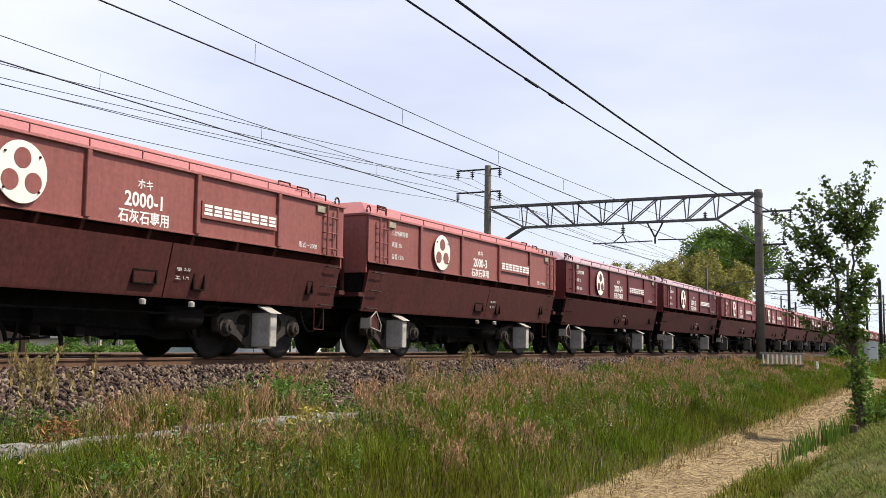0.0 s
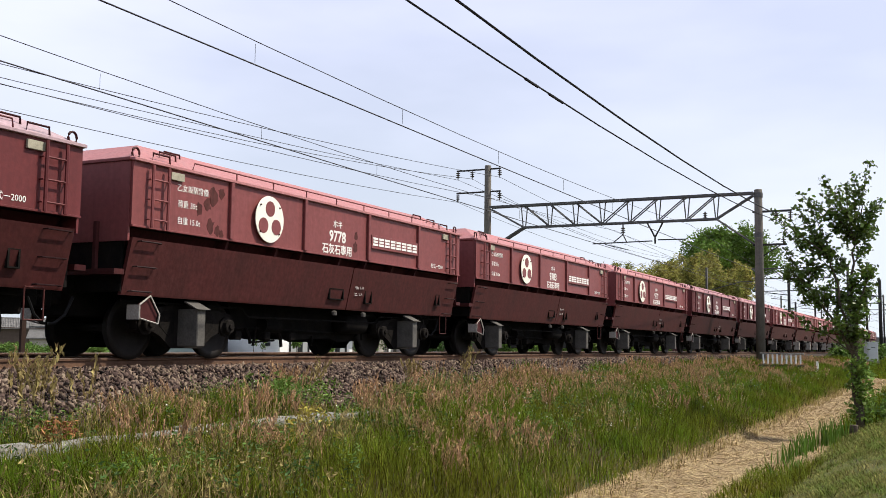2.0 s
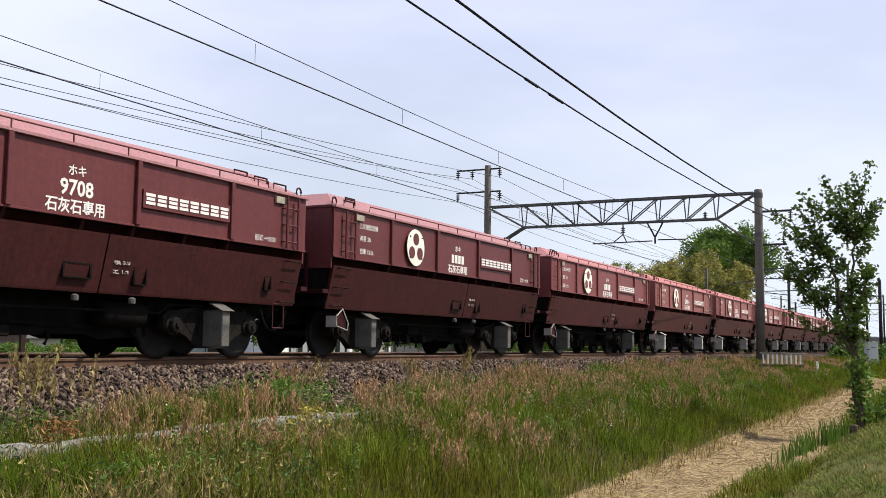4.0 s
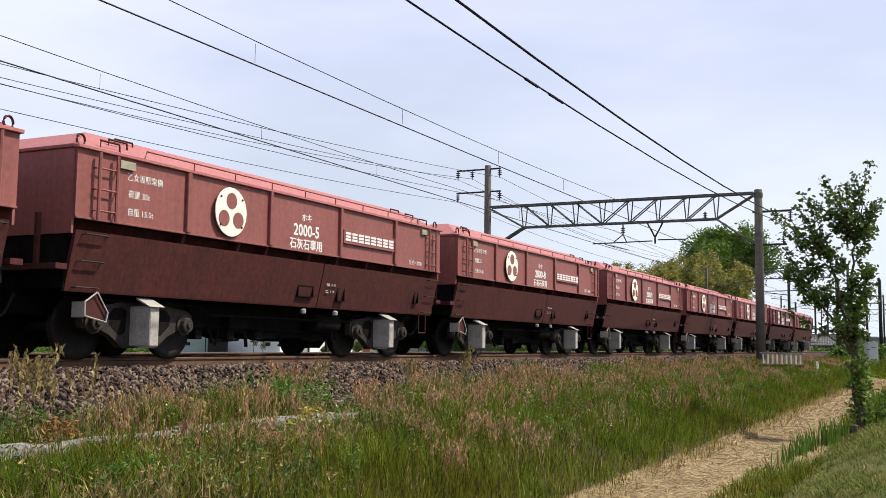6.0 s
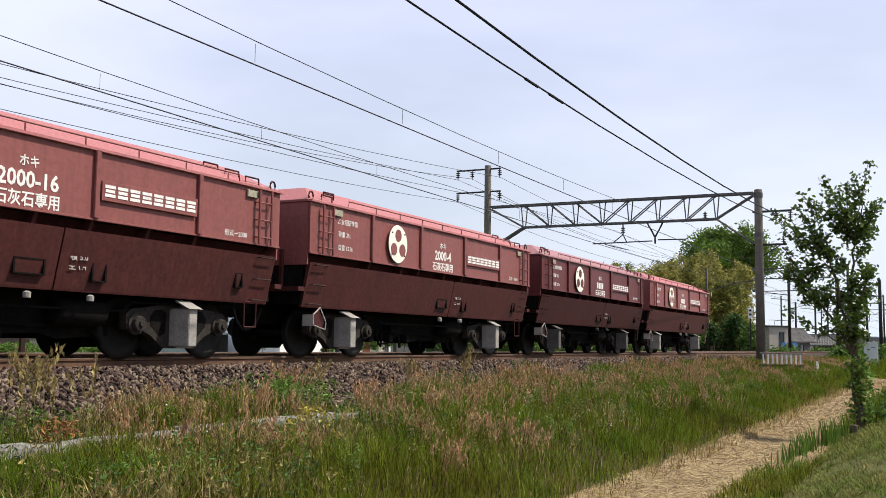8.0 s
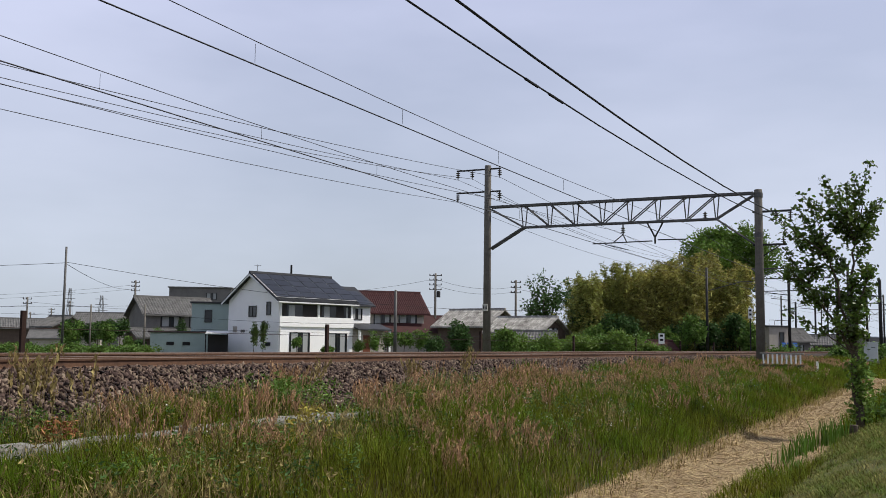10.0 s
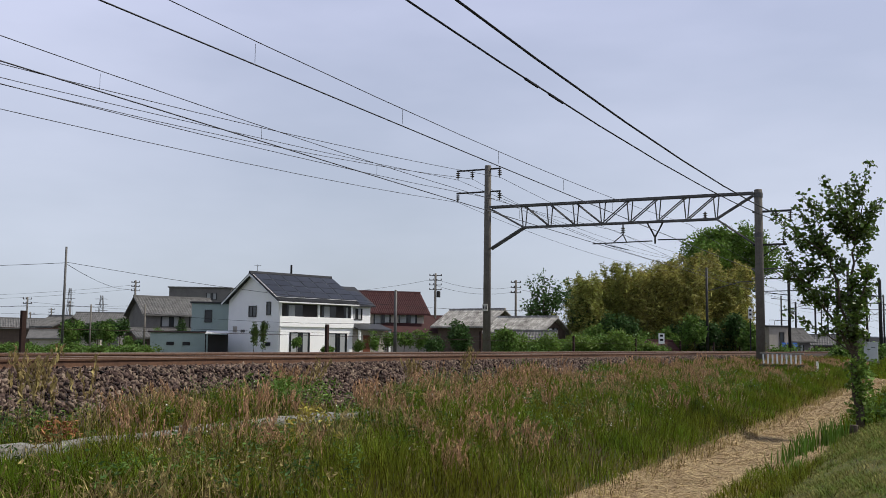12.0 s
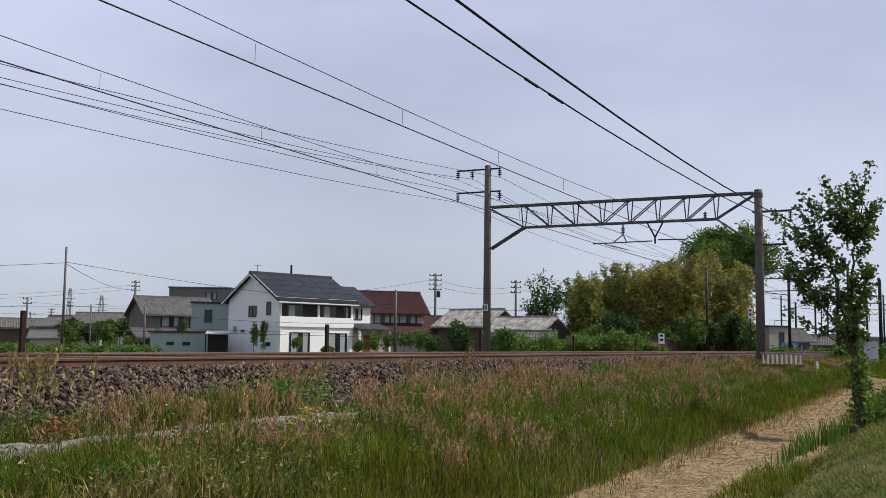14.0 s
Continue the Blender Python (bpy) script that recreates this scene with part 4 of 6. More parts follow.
def window(parent, m, w, h, frame="frame_dark", curtain=False):
    """A framed window on a wall; m: centre on the wall, local z out of it."""
    f = bmesh.new()
    t = 0.06
    for x0, x1, y0, y1 in ((-w / 2, w / 2, h / 2 - t, h / 2), (-w / 2, w / 2, -h / 2, -h / 2 + t), (-w / 2, -w / 2 + t, -h / 2 + t, h / 2 - t), (w / 2 - t, w / 2, -h / 2 + t, h / 2 - t)):
        box(f, x0, x1, y0, y1, -0.02, 0.07)
    if w > 1.3:
        box(f, -0.03, 0.03, -h / 2 + t, h / 2 - t, -0.02, 0.06)
    win = part("window", f, M[frame], parent)
    win.matrix_basis = m
    p = part("pane", B(-w / 2 + t, w / 2 - t, -h / 2 + t, h / 2 - t, 0.0, 0.02), M["glass"], win)
    if curtain:
        part("curtain", B(-w * 0.42, -w * 0.10, -h / 2 + t, h / 2 - t, 0.021, 0.026), M["curtain"], win)
        part("curtain", B(w * 0.16, w * 0.40, -h / 2 + t, h / 2 - t, 0.021, 0.026), M["curtain"], win)
    return win


def on_s(u, z):
    return pose(u, 0.0, z, 90, 0, 0)


def on_w(v, z):
    return pose(0.0, v, z, 90, 0, -90)


def on_e(L, v, z):
    return pose(L, v, z, 90, 0, 90)


def roof_slab(parent, L, W, eave, ridge, over, material, ribs=0.0, name="roof"):
    """Two sloping slabs with overhang, ridge along x, with rows of tile ribs."""
    half = W / 2
    s = (ridge - eave) / half
    for sgn in (-1, 1):
        y_e = half + sgn * (half + over)
        z_e = eave - s * over
        th = 0.16
        pts = [(y_e, z_e), (half, ridge), (half, ridge + th), (y_e, z_e + th)]
        slab = part(name, prism(bmesh.new(), pts, -over, L + over, "x"), M[material], parent)
        if ribs:
            bm = bmesh.new()
            n = int((L + 2 * over) / ribs)
            for i in range(n):
                x = -over + (i + 0.5) * ribs
                m_ = 5
                for j in range(m_):
                    a, b = j / m_, (j + 0.97) / m_
                    y0, y1 = y_e + (half - y_e) * a, y_e + (half - y_e) * b
                    z0, z1 = z_e + th + (ridge - z_e) * a, z_e + th + (ridge - z_e) * b
                    vs = [bm.verts.new(p) for p in ((x - ribs * 0.3, y0, z0 + 0.03), (x + ribs * 0.3, y0, z0 + 0.03), (x + ribs * 0.3, y1, z1), (x - ribs * 0.3, y1, z1), (x, y0, z0 + 0.10), (x, y1, z1 + 0.06))]
                    bm.faces.new((vs[0], vs[4], vs[5], vs[3]))
                    bm.faces.new((vs[4], vs[1], vs[2], vs[5]))
                    bm.faces.new((vs[0], vs[1], vs[4]))
            tagged(part("tiling", bm, M[material], slab), kind="stuff")
    part("ridge", prism(bmesh.new(), [(half - 0.16, ridge + 0.10), (half + 0.16, ridge + 0.10), (half + 0.1, ridge + 0.32), (half - 0.1, ridge + 0.32)], -over, L + over, "x"), M[material], parent)


def house(label, lat, dep, b, L, W, eave, ridge, wall, roof, over=0.5, ribs=0.3, wins=(), base=G0, name="house"):
    """Heights are above rail level; walls stand on the ground."""
    h = thing(name, label, "house", "", Matrix.Translation(spot(lat, dep, base)) @ pose(0, 0, 0, 0, 0, -63.41 + b))
    e, r = eave - base, ridge - base
    bm = bmesh.new()
    if r > e + 0.05:
        prism(bm, [(0, -0.3), (W, -0.3), (W, e), (W / 2, r), (0, e)], 0, L, "x")
    else:
        box(bm, 0, L, 0, W, -0.3, e)
    part("wall", bm, M[wall], h)
    if r > e + 0.05:
        roof_slab(h, L, W, e, r, over, roof, ribs)
    else:
        part("roof", B(-0.2, L + 0.2, -0.2, W + 0.2, e, e + 0.18, bevel=0.02), M[roof], h)
    for face, u, z, w, hh in wins:
        m = {"s": on_s(u, z - base), "w": on_w(u, z - base), "e": on_e(L, u, z - base)}[face]
        window(h, m, w, hh, curtain=(w > 1.2))
    return h


def build_white_house():
    L1, L2, W = 9.5, 3.3, 8.9
    h = thing("house", "white two-storey house with dark solar roof and balcony", "house", "", Matrix.Translation(spot(-16.03, 100, G0)) @ pose(0, 0, 0, 0, 0, -63.41 + 45))
    e, r = 5.50, 8.10
    part("wall", prism(bmesh.new(), [(0, -0.3), (W, -0.3), (W, e), (W / 2, r), (0, e)], 0, L1, "x"), M["plaster"], h)
    roof_slab(h, L1, W, e, r, 0.55, "tile_dark", 0.35)
    part("wing_wall", prism(bmesh.new(), [(1.0, -0.3), (7.4, -0.3), (7.4, e - 0.15), (4.2, r - 0.85), (1.0, e - 0.15)], L1, L1 + L2, "x"), M["plaster"], h)
    s = (r - e) / (W / 2)
    pts = [(0.55, e - 0.42), (4.2, r - 0.85), (4.2, r - 0.70), (0.55, e - 0.27)]
    part("wing_roof", prism(bmesh.new(), pts, L1 + 0.3, L1 + L2 + 0.4, "x"), M["tile_dark"], h)
    part("wing_roof", prism(bmesh.new(), [(7.85, e - 0.42), (4.2, r - 0.85), (4.2, r - 0.70), (7.85, e - 0.27)], L1 + 0.3, L1 + L2 + 0.4, "x"), M["tile_dark"], h)
    # solar panels, six by four on the main roof, three by two on the wing
    ang = math.degrees(math.atan(s))
    me = mesh_of("solar_panel", box(bmesh.new(), -0.82, 0.82, -0.575, 0.575, 0, 0.05, 0.008), M["solar"])
    ln = math.hypot(W / 2, r - e)
    for i in range(6):
        for j in range(4):
            d = 0.42 + j * 1.215
            y, z = d / ln * W / 2, e + d / ln * (r - e) + 0.24
            part_on("solar_panel", me, h, pose(0.42 + i * 1.725, y, z + 0.02, ang), "")
    back = part("panel_frame", B(-5.2, 5.2, -2.42, 2.42, -0.02, 0.02), M["frame_white"], h)
    back.matrix_basis = pose(4.73, 2.24 / ln * W / 2, e + 2.24 / ln * (r - e) + 0.235, ang)
    me2 = mesh_of("solar_panel", box(bmesh.new(), -0.70, 0.70, -0.5, 0.5, 0, 0.04, 0.008), M["solar"])
    for i in range(2):
        for j in range(3):
            d = 0.4 + j * 1.03
            part_on("solar_panel", me2, h, pose(L1 + 1.15 + i * 1.43, 0.75 + d * math.cos(radians(ang)), e - 0.14 + d * math.sin(radians(ang)), ang))
    # white barge boards and gutters
    for sgn in (0, 1):
        y_e = -0.55 if sgn == 0 else W + 0.55
        z_e = e - s * 0.55
        part("barge_board", prism(bmesh.new(), [(y_e, z_e - 0.16), (W / 2, r - 0.16), (W / 2, r + 0.02), (y_e, z_e + 0.02)], -0.60, -0.55, "x"), M["frame_white"], h)
    part("gutter", B(-0.55, L1 + 0.3, -0.70, -0.56, e - 0.42, e - 0.30, bevel=0.02), M["frame_white"], h)
    part("downpipe", rod(bmesh.new(), [(0.15, -0.06, 0), (0.15, -0.06, e - 0.3)], 0.05, 6), M["frame_white"], h)
    # loggia: a flat dark sheet paints the recess's shade behind a parapet, with a pillar
    rec = part("balcony", B(0.35, L1 - 0.3, -0.012, 0.02, 3.75, 5.05), M["frame_dark"], h, "flat dark sheet for the balcony's shaded recess over a white parapet")
    part("parapet", B(0.0, L1, -0.16, -0.013, 2.75, 3.78, bevel=0.02), M["plaster"], h)
    part("pillar", B(4.75, 5.0, -0.15, -0.013, 3.78, 5.2), M["frame_white"], h)
    part("balcony_head", B(0.0, L1, -0.15, -0.013, 5.05, 5.25), M["frame_white"], h)
    for x0, x1 in ((0.9, 2.9), (5.4, 7.2), (8.3, 8.9)):
        pn = part("balcony_door", B(x0, x1, -0.02, -0.014, 3.8, 4.95), M["glass"], h)
        part("curtain", B(x0 + 0.25, x0 + 0.25 + (x1 - x0) * 0.4, -0.024, -0.021, 3.82, 4.9), M["curtain"], pn)
    window(h, on_w(1.7, 4.55), 0.75, 1.35)
    window(h, on_w(4.5, 4.3), 1.35, 1.15)
    window(h, on_s(2.6, 1.15), 2.5, 2.1, curtain=True)
    window(h, on_s(7.4, 1.15), 2.6, 2.1, curtain=True)
    window(h, on_w(1.7, 1.0), 0.8, 0.4)
    window(h, pose(L1 + 1.3, 1.0, 4.3, 90, 0, 0), 1.6, 1.2, curtain=True)
    part("meter_box", B(-0.16, -0.01, 7.2, 7.8, 2.2, 2.8, bevel=0.02), M["beige"], h)
    for v in (5.9, 6.3):
        part("vent", lathe(bmesh.new(), [(0.14, 0), (0.16, 0.10), (0.10, 0.14)], 10, pose(-0.002, v, 2.3, 0, -90, 0)), M["greywall"], h)
    # porch
    part("porch_roof", prism(bmesh.new(), [(-1.0, 2.55), (1.0, 3.15), (1.0, 3.3), (-1.0, 2.7)], L1 + 0.0, L1 + L2 + 1.4, "x"), M["tile_dark"], h)
    part("porch_wall", B(L1 + 0.05, L1 + L2 + 1.2, 0.05, 0.98, -0.3, 2.7), M["beige"], h)
    part("front_door", B(L1 + 1.5, L1 + 2.5, -0.0, 0.048, 0.0, 2.05, bevel=0.01), M["door_red"], h, "red brown front door")
    for x in (L1 + 0.3, L1 + L2 + 1.2):
        part("porch_post", B(x - 0.11, x + 0.11, -0.9, -0.68, -0.3, 2.6), M["frame_white"], h)
    part("flue", rod(bmesh.new(), [(6.7, 7.2, 6.5), (6.7, 7.2, 9.6)], 0.11, 8), M["black"], h, "black chimney flue")
    an = bmesh.new()
    rod(an, [(0.4, W / 2, r + 0.2), (0.4, W / 2, r + 1.0)], 0.025, 5)
    rod(an, [(0.4, W / 2 - 0.6, r + 0.9), (0.4, W / 2 + 0.6, r + 0.9)], 0.02, 5)
    part("aerial", an, M["steel"], h)


build_white_house()
house("pale blue green flat-roofed house beside the white house", -26.6, 108, 8, 4.6, 6, 4.35, 4.35, "mint", "tile_dark", wins=[("s", 1.75, 3.0, 0.8, 1.35)])
house("pale blue green low annex with small dark windows", -29.5, 103, 8, 5.9, 5, 1.15, 1.15, "mint", "tile_dark", wins=[("s", 2.0, 0.05, 0.75, 0.35), ("s", 3.6, 0.05, 0.75, 0.35)])
aw = thing("awning", "striped white awning over a dark carport", "awning", m=Matrix.Translation(spot(-23.5, 101.5, G0)) @ pose(0, 0, 0, 0, 0, -55.4))
part("canopy", prism(bmesh.new(), [(-0.9, 1.95), (1.2, 2.25), (1.2, 2.3), (-0.9, 2.0)], 0, 2.2, "x"), M["frame_white"], aw)
for k in range(2):
    part("post", B(0.0 + k * 2.1, 0.1 + k * 2.1, -0.85, -0.75, 0, 1.97), M["frame_dark"], aw)
part("gate", B(0.1, 2.1, 1.1, 1.16, 0, 1.9), M["frame_dark"], aw)
house("grey tiled two-storey house with mortar walls", -36.45, 125, 35, 9, 6.2, 3.75, 5.7, "greywall", "tile_grey", 0.6, 0.35, [("s", 3.2, 2.7, 2.6, 1.3), ("s", 6.6, 2.7, 2.0, 1.3)])
house("low grey tiled wing of a house", -34.8, 117, 35, 7, 4, 0.75, 1.55, "brownwall", "tile_grey", 0.5, 0.35)
house("brown flat-roofed building behind the houses", -40.4, 150, 5, 9, 8, 8.2, 8.2, "greywall", "tile_grey", wins=[("s", 6.2, 7.0, 1.6, 1.0)])
red_house = house("two-storey house with brownish red tiled roof", -10.2, 125, 18, 8.4, 8, 4.3, 6.75, "beige", "tile_red", 0.7, 0.26, [("s", 3.0, 3.2, 2.2, 1.5), ("s", 6.3, 3.2, 2.4, 1.5)])
part("wing_wall", B(8.44, 12.4, -0.1, 7.4, -0.3, 2.75), M["beige"], red_house)
hip = bmesh.new()
ev = [hip.verts.new(p) for p in ((-0.6, -1.3, 2.7), (13.4, -1.3, 2.5), (13.4, 8.4, 2.5), (-0.6, 8.4, 2.7))]
rd = [hip.verts.new(p) for p in ((1.5, 1.3, 3.9), (8.7, 1.6, 5.25), (8.7, 6.6, 5.25), (1.5, 6.6, 3.9))]
for k in range(4):
    hip.faces.new((ev[k], ev[(k + 1) % 4], rd[(k + 1) % 4], rd[k]))
hip.faces.new(rd)
hip.faces.new(ev[::-1])
part("lower_roof", hip, M["tile_red"], red_house, "brownish red hipped lower roof")
tl = bmesh.new()
for j in range(14):
    f0, f1 = j / 14, (j + 0.97) / 14
    for i in range(34):
        y0, y1 = i / 34, (i + 0.8) / 34
        def on_hip(f, g, up):
            a = Vector((13.4, -1.3, 2.5)).lerp(Vector((8.7, 1.6, 5.25)), f)
            b = Vector((13.4, 8.4, 2.5)).lerp(Vector((8.7, 6.6, 5.25)), f)
            return a.lerp(b, g) + Vector((0.5 * up, 0, up))
        vs = [tl.verts.new(p) for p in (on_hip(f0, y0, 0.02), on_hip(f1, y0, 0.02), on_hip(f1, (y0 + y1) / 2, 0.05), on_hip(f0, (y0 + y1) / 2, 0.09), on_hip(f1, y1, 0.02), on_hip(f0, y1, 0.02))]
        tl.faces.new((vs[0], vs[3], vs[2], vs[1]))
        tl.faces.new((vs[3], vs[5], vs[4], vs[2]))
tagged(part("tiling", tl, M["tile_red"], red_house), kind="stuff")
house("old house with pale weathered roof and dark gable", -0.4, 126, -38, 7.2, 6.4, 2.7, 4.5, "brownwall", "tile_pale", 0.7, 0.35)
house("old farmhouse with patchy grey tiles and timber gable", 5.0, 107, -35, 6.2, 5.4, 1.75, 3.1, "brownwall", "tile_pale", 0.6, 0.3, [("e", 2.7, 1.9, 1.9, 0.5)])
house("low shed with grey tiled roof", 5.4, 100.5, -12, 5.4, 4.6, 0.1, 1.55, "brownwall", "tile_grey", 0.5, 0.3)
house("small brown-roofed hut among shrubs", 20.4, 100, 10, 2.7, 2.6, 0.1, 0.72, "brownwall", "tile_red", 0.4, 0.0)
house("dark grey tiled house far off", -56.0, 140, -35, 4.2, 5, 2.2, 3.4, "brownwall", "tile_grey", 0.6, 0.35, [("s", 2.5, 1.2, 1.6, 1.0)])
house("long grey shed with metal roof", -46.6, 115, 15, 7.6, 4, 0.45, 1.25, "beige", "tile_grey", 0.3, 0.0)
house("wide tiled house behind garden trees", -55.0, 152, 5, 6.6, 6, 2.9, 4.3, "greywall", "tile_grey", 0.6, 0.35)
house("pale low building far off", -54, 168, 5, 7, 6, 3.3, 3.3, "beige", "tile_grey")
house("distant house with tiled roof", -72, 165, 25, 8, 7, 2.2, 3.6, "brownwall", "tile_grey", 0.6, 0.4)
house("distant house with tiled roof", -66, 185, -15, 9, 7, 2.6, 4.0, "greywall", "tile_dark", 0.6, 0.4)
house("distant house with tiled roof", -2, 168, 20, 9, 7, 3.2, 4.9, "beige", "tile_red", 0.6, 0.4)
hb = house("grey flat-roofed hut with roof rail beside the line", 41.4, 128, 20, 2.9, 2.6, 3.0, 3.0, "beige", "tile_dark", wins=[("s", 1.9, 1.4, 0.7, 1.9)])
part("roof_rail", rod(bmesh.new(), [(0, 0, 4.1), (0, 0, 4.75), (2.9, 0, 4.75), (2.9, 2.6, 4.75), (2.9, 2.6, 4.1)], 0.03), M["steel"], hb)
tp = thing("tarpaulin", "bright blue tarpaulin hung on a rack", "tarpaulin", m=Matrix.Translation(spot(41.2, 123, G0)) @ pose(0, 0, 0, 0, 0, -45))
for k in range(3):
    part("sheet", prism(bmesh.new(), [(-0.3, 0.0), (0.02, 1.9), (0.1, 1.9), (-0.22, 0)], 0.1 + k * 0.8, 0.72 + k * 0.8, "x"), M["blue"], tp)
house("grey tiled house near the far crossing", 47.0, 138, 20, 3.9, 4.0, 1.5, 2.85, "greywall", "tile_grey", 0.6, 0.35, [("s", 2.0, 0.3, 1.6, 1.0)])
house("grey tiled house near the far crossing", 55.0, 150, -20, 3.5, 4.5, 1.0, 2.2, "brownwall", "tile_grey", 0.6, 0.35)


def build_far_town():
    """Low far buildings along the horizon."""
    rs = random.Random(5)
    for k in range(34):
        dep = rs.uniform(290, 460)
        px = rs.choice([rs.uniform(0, 240), rs.uniform(1380, 1568), rs.uniform(760, 960)])
        w, hh = rs.uniform(7, 18), rs.uniform(2.6, 5.2)
        fb = thing("far_building", "pale far building with rows of windows", "building", "far town", Matrix.Translation(spot((px - 784) / 1790 * dep, dep, G0)) @ pose(0, 0, 0, 0, 0, -63.4 + rs.uniform(-30, 30)))
        # some walls take the haze-coloured paint in place of real air
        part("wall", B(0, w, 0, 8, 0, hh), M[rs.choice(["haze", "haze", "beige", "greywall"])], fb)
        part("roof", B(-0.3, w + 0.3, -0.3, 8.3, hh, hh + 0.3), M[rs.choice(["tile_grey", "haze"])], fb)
        for j in range(int(w // 3)):
            part("window", B(1 + j * 3, 2.6 + j * 3, -0.06, -0.01, hh * 0.55, hh * 0.55 + 1.2), M["glass"], fb)


build_far_town()


def hills():
    xs = np.linspace(-700, 900, 60)
    v, f = [], []
    for i, x in enumerate(xs):
        hgt = 18 + 22 * noise.noise(Vector((x * 0.004, 0, 1))) + 6 * noise.noise(Vector((x * 0.02, 0, 4)))
        for z, d in ((-2, 1800), (max(4, hgt), 1900), (-2, 2100)):
            v.append(spot(x, d, z))
    for i in range(len(xs) - 1):
        for j in range(2):
            a = i * 3 + j
            f.append((a, a + 3, a + 4, a + 1))
    # the hills' haze is only their surface colour
    soup("backdrop", v, f, M["haze"], "low hills on the horizon with blue haze in their colour", kind="structure")


hills()


# ---- utility poles and their wires ----
def utility(lat, dep, top, r=0.13, arms=1, label="grey concrete utility pole with wires", wide=1.5, mt="pole"):
    p = thing("utility_pole", label, "pole", "utility poles", Matrix.Translation(spot(lat, dep, G0)) @ pose(0, 0, 0, 0, 0, -63.4))
    part("shaft", lathe(bmesh.new(), [(r, 0), (r * 0.75, top - G0)], 10), M[mt], p, smooth=True)
    for k in range(arms):
        z = top - G0 - 0.35 - 0.75 * k
        part("cross_arm", B(-wide / 2, wide / 2, -0.05, 0.05, z - 0.05, z + 0.05), M["darksteel"], p)
        for u in (-0.9, -0.3, 0.9):
            part("insulator", lathe(bmesh.new(), [(0.05, 0), (0.09, 0.08), (0.04, 0.22)], 8, Matrix.Translation((u * wide / 2, 0, z + 0.05))), M["porcelain"], p)
    return p


utility(-26.1, 70, 6.72, 0.10, 0, mt="steel")
utility(-25.0, 85.5, 3.35, 0.10, 0, "slim pale concrete pole")
utility(-26.8, 77.5, 3.0, 0.08, 0, "slim pale concrete pole")
utility(-3.65, 80.5, 4.55, 0.14, 0, "bare grey steel pole", mt="steel")
p243 = utility(-54.5, 180, 11.0, 0.22, 3)
pt = utility(-1.0, 160, 11.5, 0.22, 4, wide=2.0)
part("transformer", lathe(bmesh.new(), [(0.3, 0), (0.3, 0.9), (0.2, 1.0)], 12, Matrix.Translation((0.5, 0, 8.6))), M["darksteel"], pt)
utility(11.0, 150, 9.9, 0.20, 3)
utility(-69.5, 170, 7.4, 0.18, 2)
utility(-88.0, 240, 9.4, 0.2, 2)
utility(-77.0, 190, 5.4, 0.16, 1)
utility(-100.0, 260, 8.4, 0.2, 3)
utility(-80, 215, 5.0, 0.16, 1)
for a, b, sg, r in (((-60, 72, 5.7), (-26.1, 70, 5.6), 0.5, 0.016), ((-26.1, 70, 5.65), (22, 120, 5.0), 1.6, 0.016), ((-26.1, 70, 5.55), (-54.5, 180, 9.6), 0.8, 0.02),
                    ((-54.5, 180, 10.2), (-130, 210, 9.2), 1.2, 0.02), ((-54.5, 180, 9.5), (-130, 210, 8.4), 1.2, 0.02), ((-69.5, 170, 6.6), (-20, 175, 6.2), 1.0, 0.02), ((-69.5, 170, 6.0), (-110, 175, 5.4), 0.6, 0.02),
                    ((-1.0, 160, 10.6), (11, 150, 8.9), 0.8, 0.02), ((-1.0, 160, 9.6), (11, 150, 8.2), 0.8, 0.02), ((11, 150, 8.6), (48, 170, 8.2), 1.2, 0.02), ((-1, 160, 10.6), (-40, 200, 10), 1.2, 0.02),
                    ((-130, 190, 7.4), (-46, 185, 7.0), 0.9, 0.02), ((-130, 195, 6.2), (-30, 190, 5.9), 0.9, 0.02), ((-120, 170, 4.6), (-20, 172, 4.4), 0.6, 0.02), ((-77, 190, 5.0), (-26, 175, 5.2), 0.5, 0.02), ((-25.0, 85.5, 2.6), (-3.65, 80.5, 1.9), 0.3, 0.012), ((-26.8, 77.5, 1.4), (9.0, 82, 0.9), 0.1, 0.010)):
    wire("service_wire", "thin black overhead service wire", [spot(*a), spot(*b)], r, "blackwire", sag=sg, group="service wires")


def pylon(lat, dep, h):
    p = thing("pylon", "distant red and grey lattice power pylon", "pylon", "pylons", Matrix.Translation(spot(lat, dep, G0)) @ pose(0, 0, 0, 0, 0, -63))
    for sx in (-1, 1):
        for sy in (-1, 1):
            part("leg", rod(bmesh.new(), [(sx * 2.4, sy * 2.4, 0), (sx * 0.5, sy * 0.5, h)], 0.14, 4), M["steel"], p)
    for k in range(6):
        z0, z1 = h * k / 6, h * (k + 1) / 6
        r0, r1 = 2.4 - 1.9 * k / 6, 2.4 - 1.9 * (k + 1) / 6
        for s in (-1, 1):
            part("brace", rod(bmesh.new(), [(-s * r0, -r0, z0), (s * r1, -r1, z1)], 0.08, 4), M["steel"], p)
    for z in (0.68, 0.80, 0.92):
        part("arm", B(-3.4, 3.4, -0.12, 0.12, h * z, h * z + 0.25), M["steel"], p)


pylon(-188, 560, 26)
pylon(-235, 640, 34)
pylon(-268, 600, 22)

# ---- things along the near side ----
bf = thing("culvert_railing", "low pale slatted railing across the culvert", "railing", m=pose(45.5, 0, -0.55))
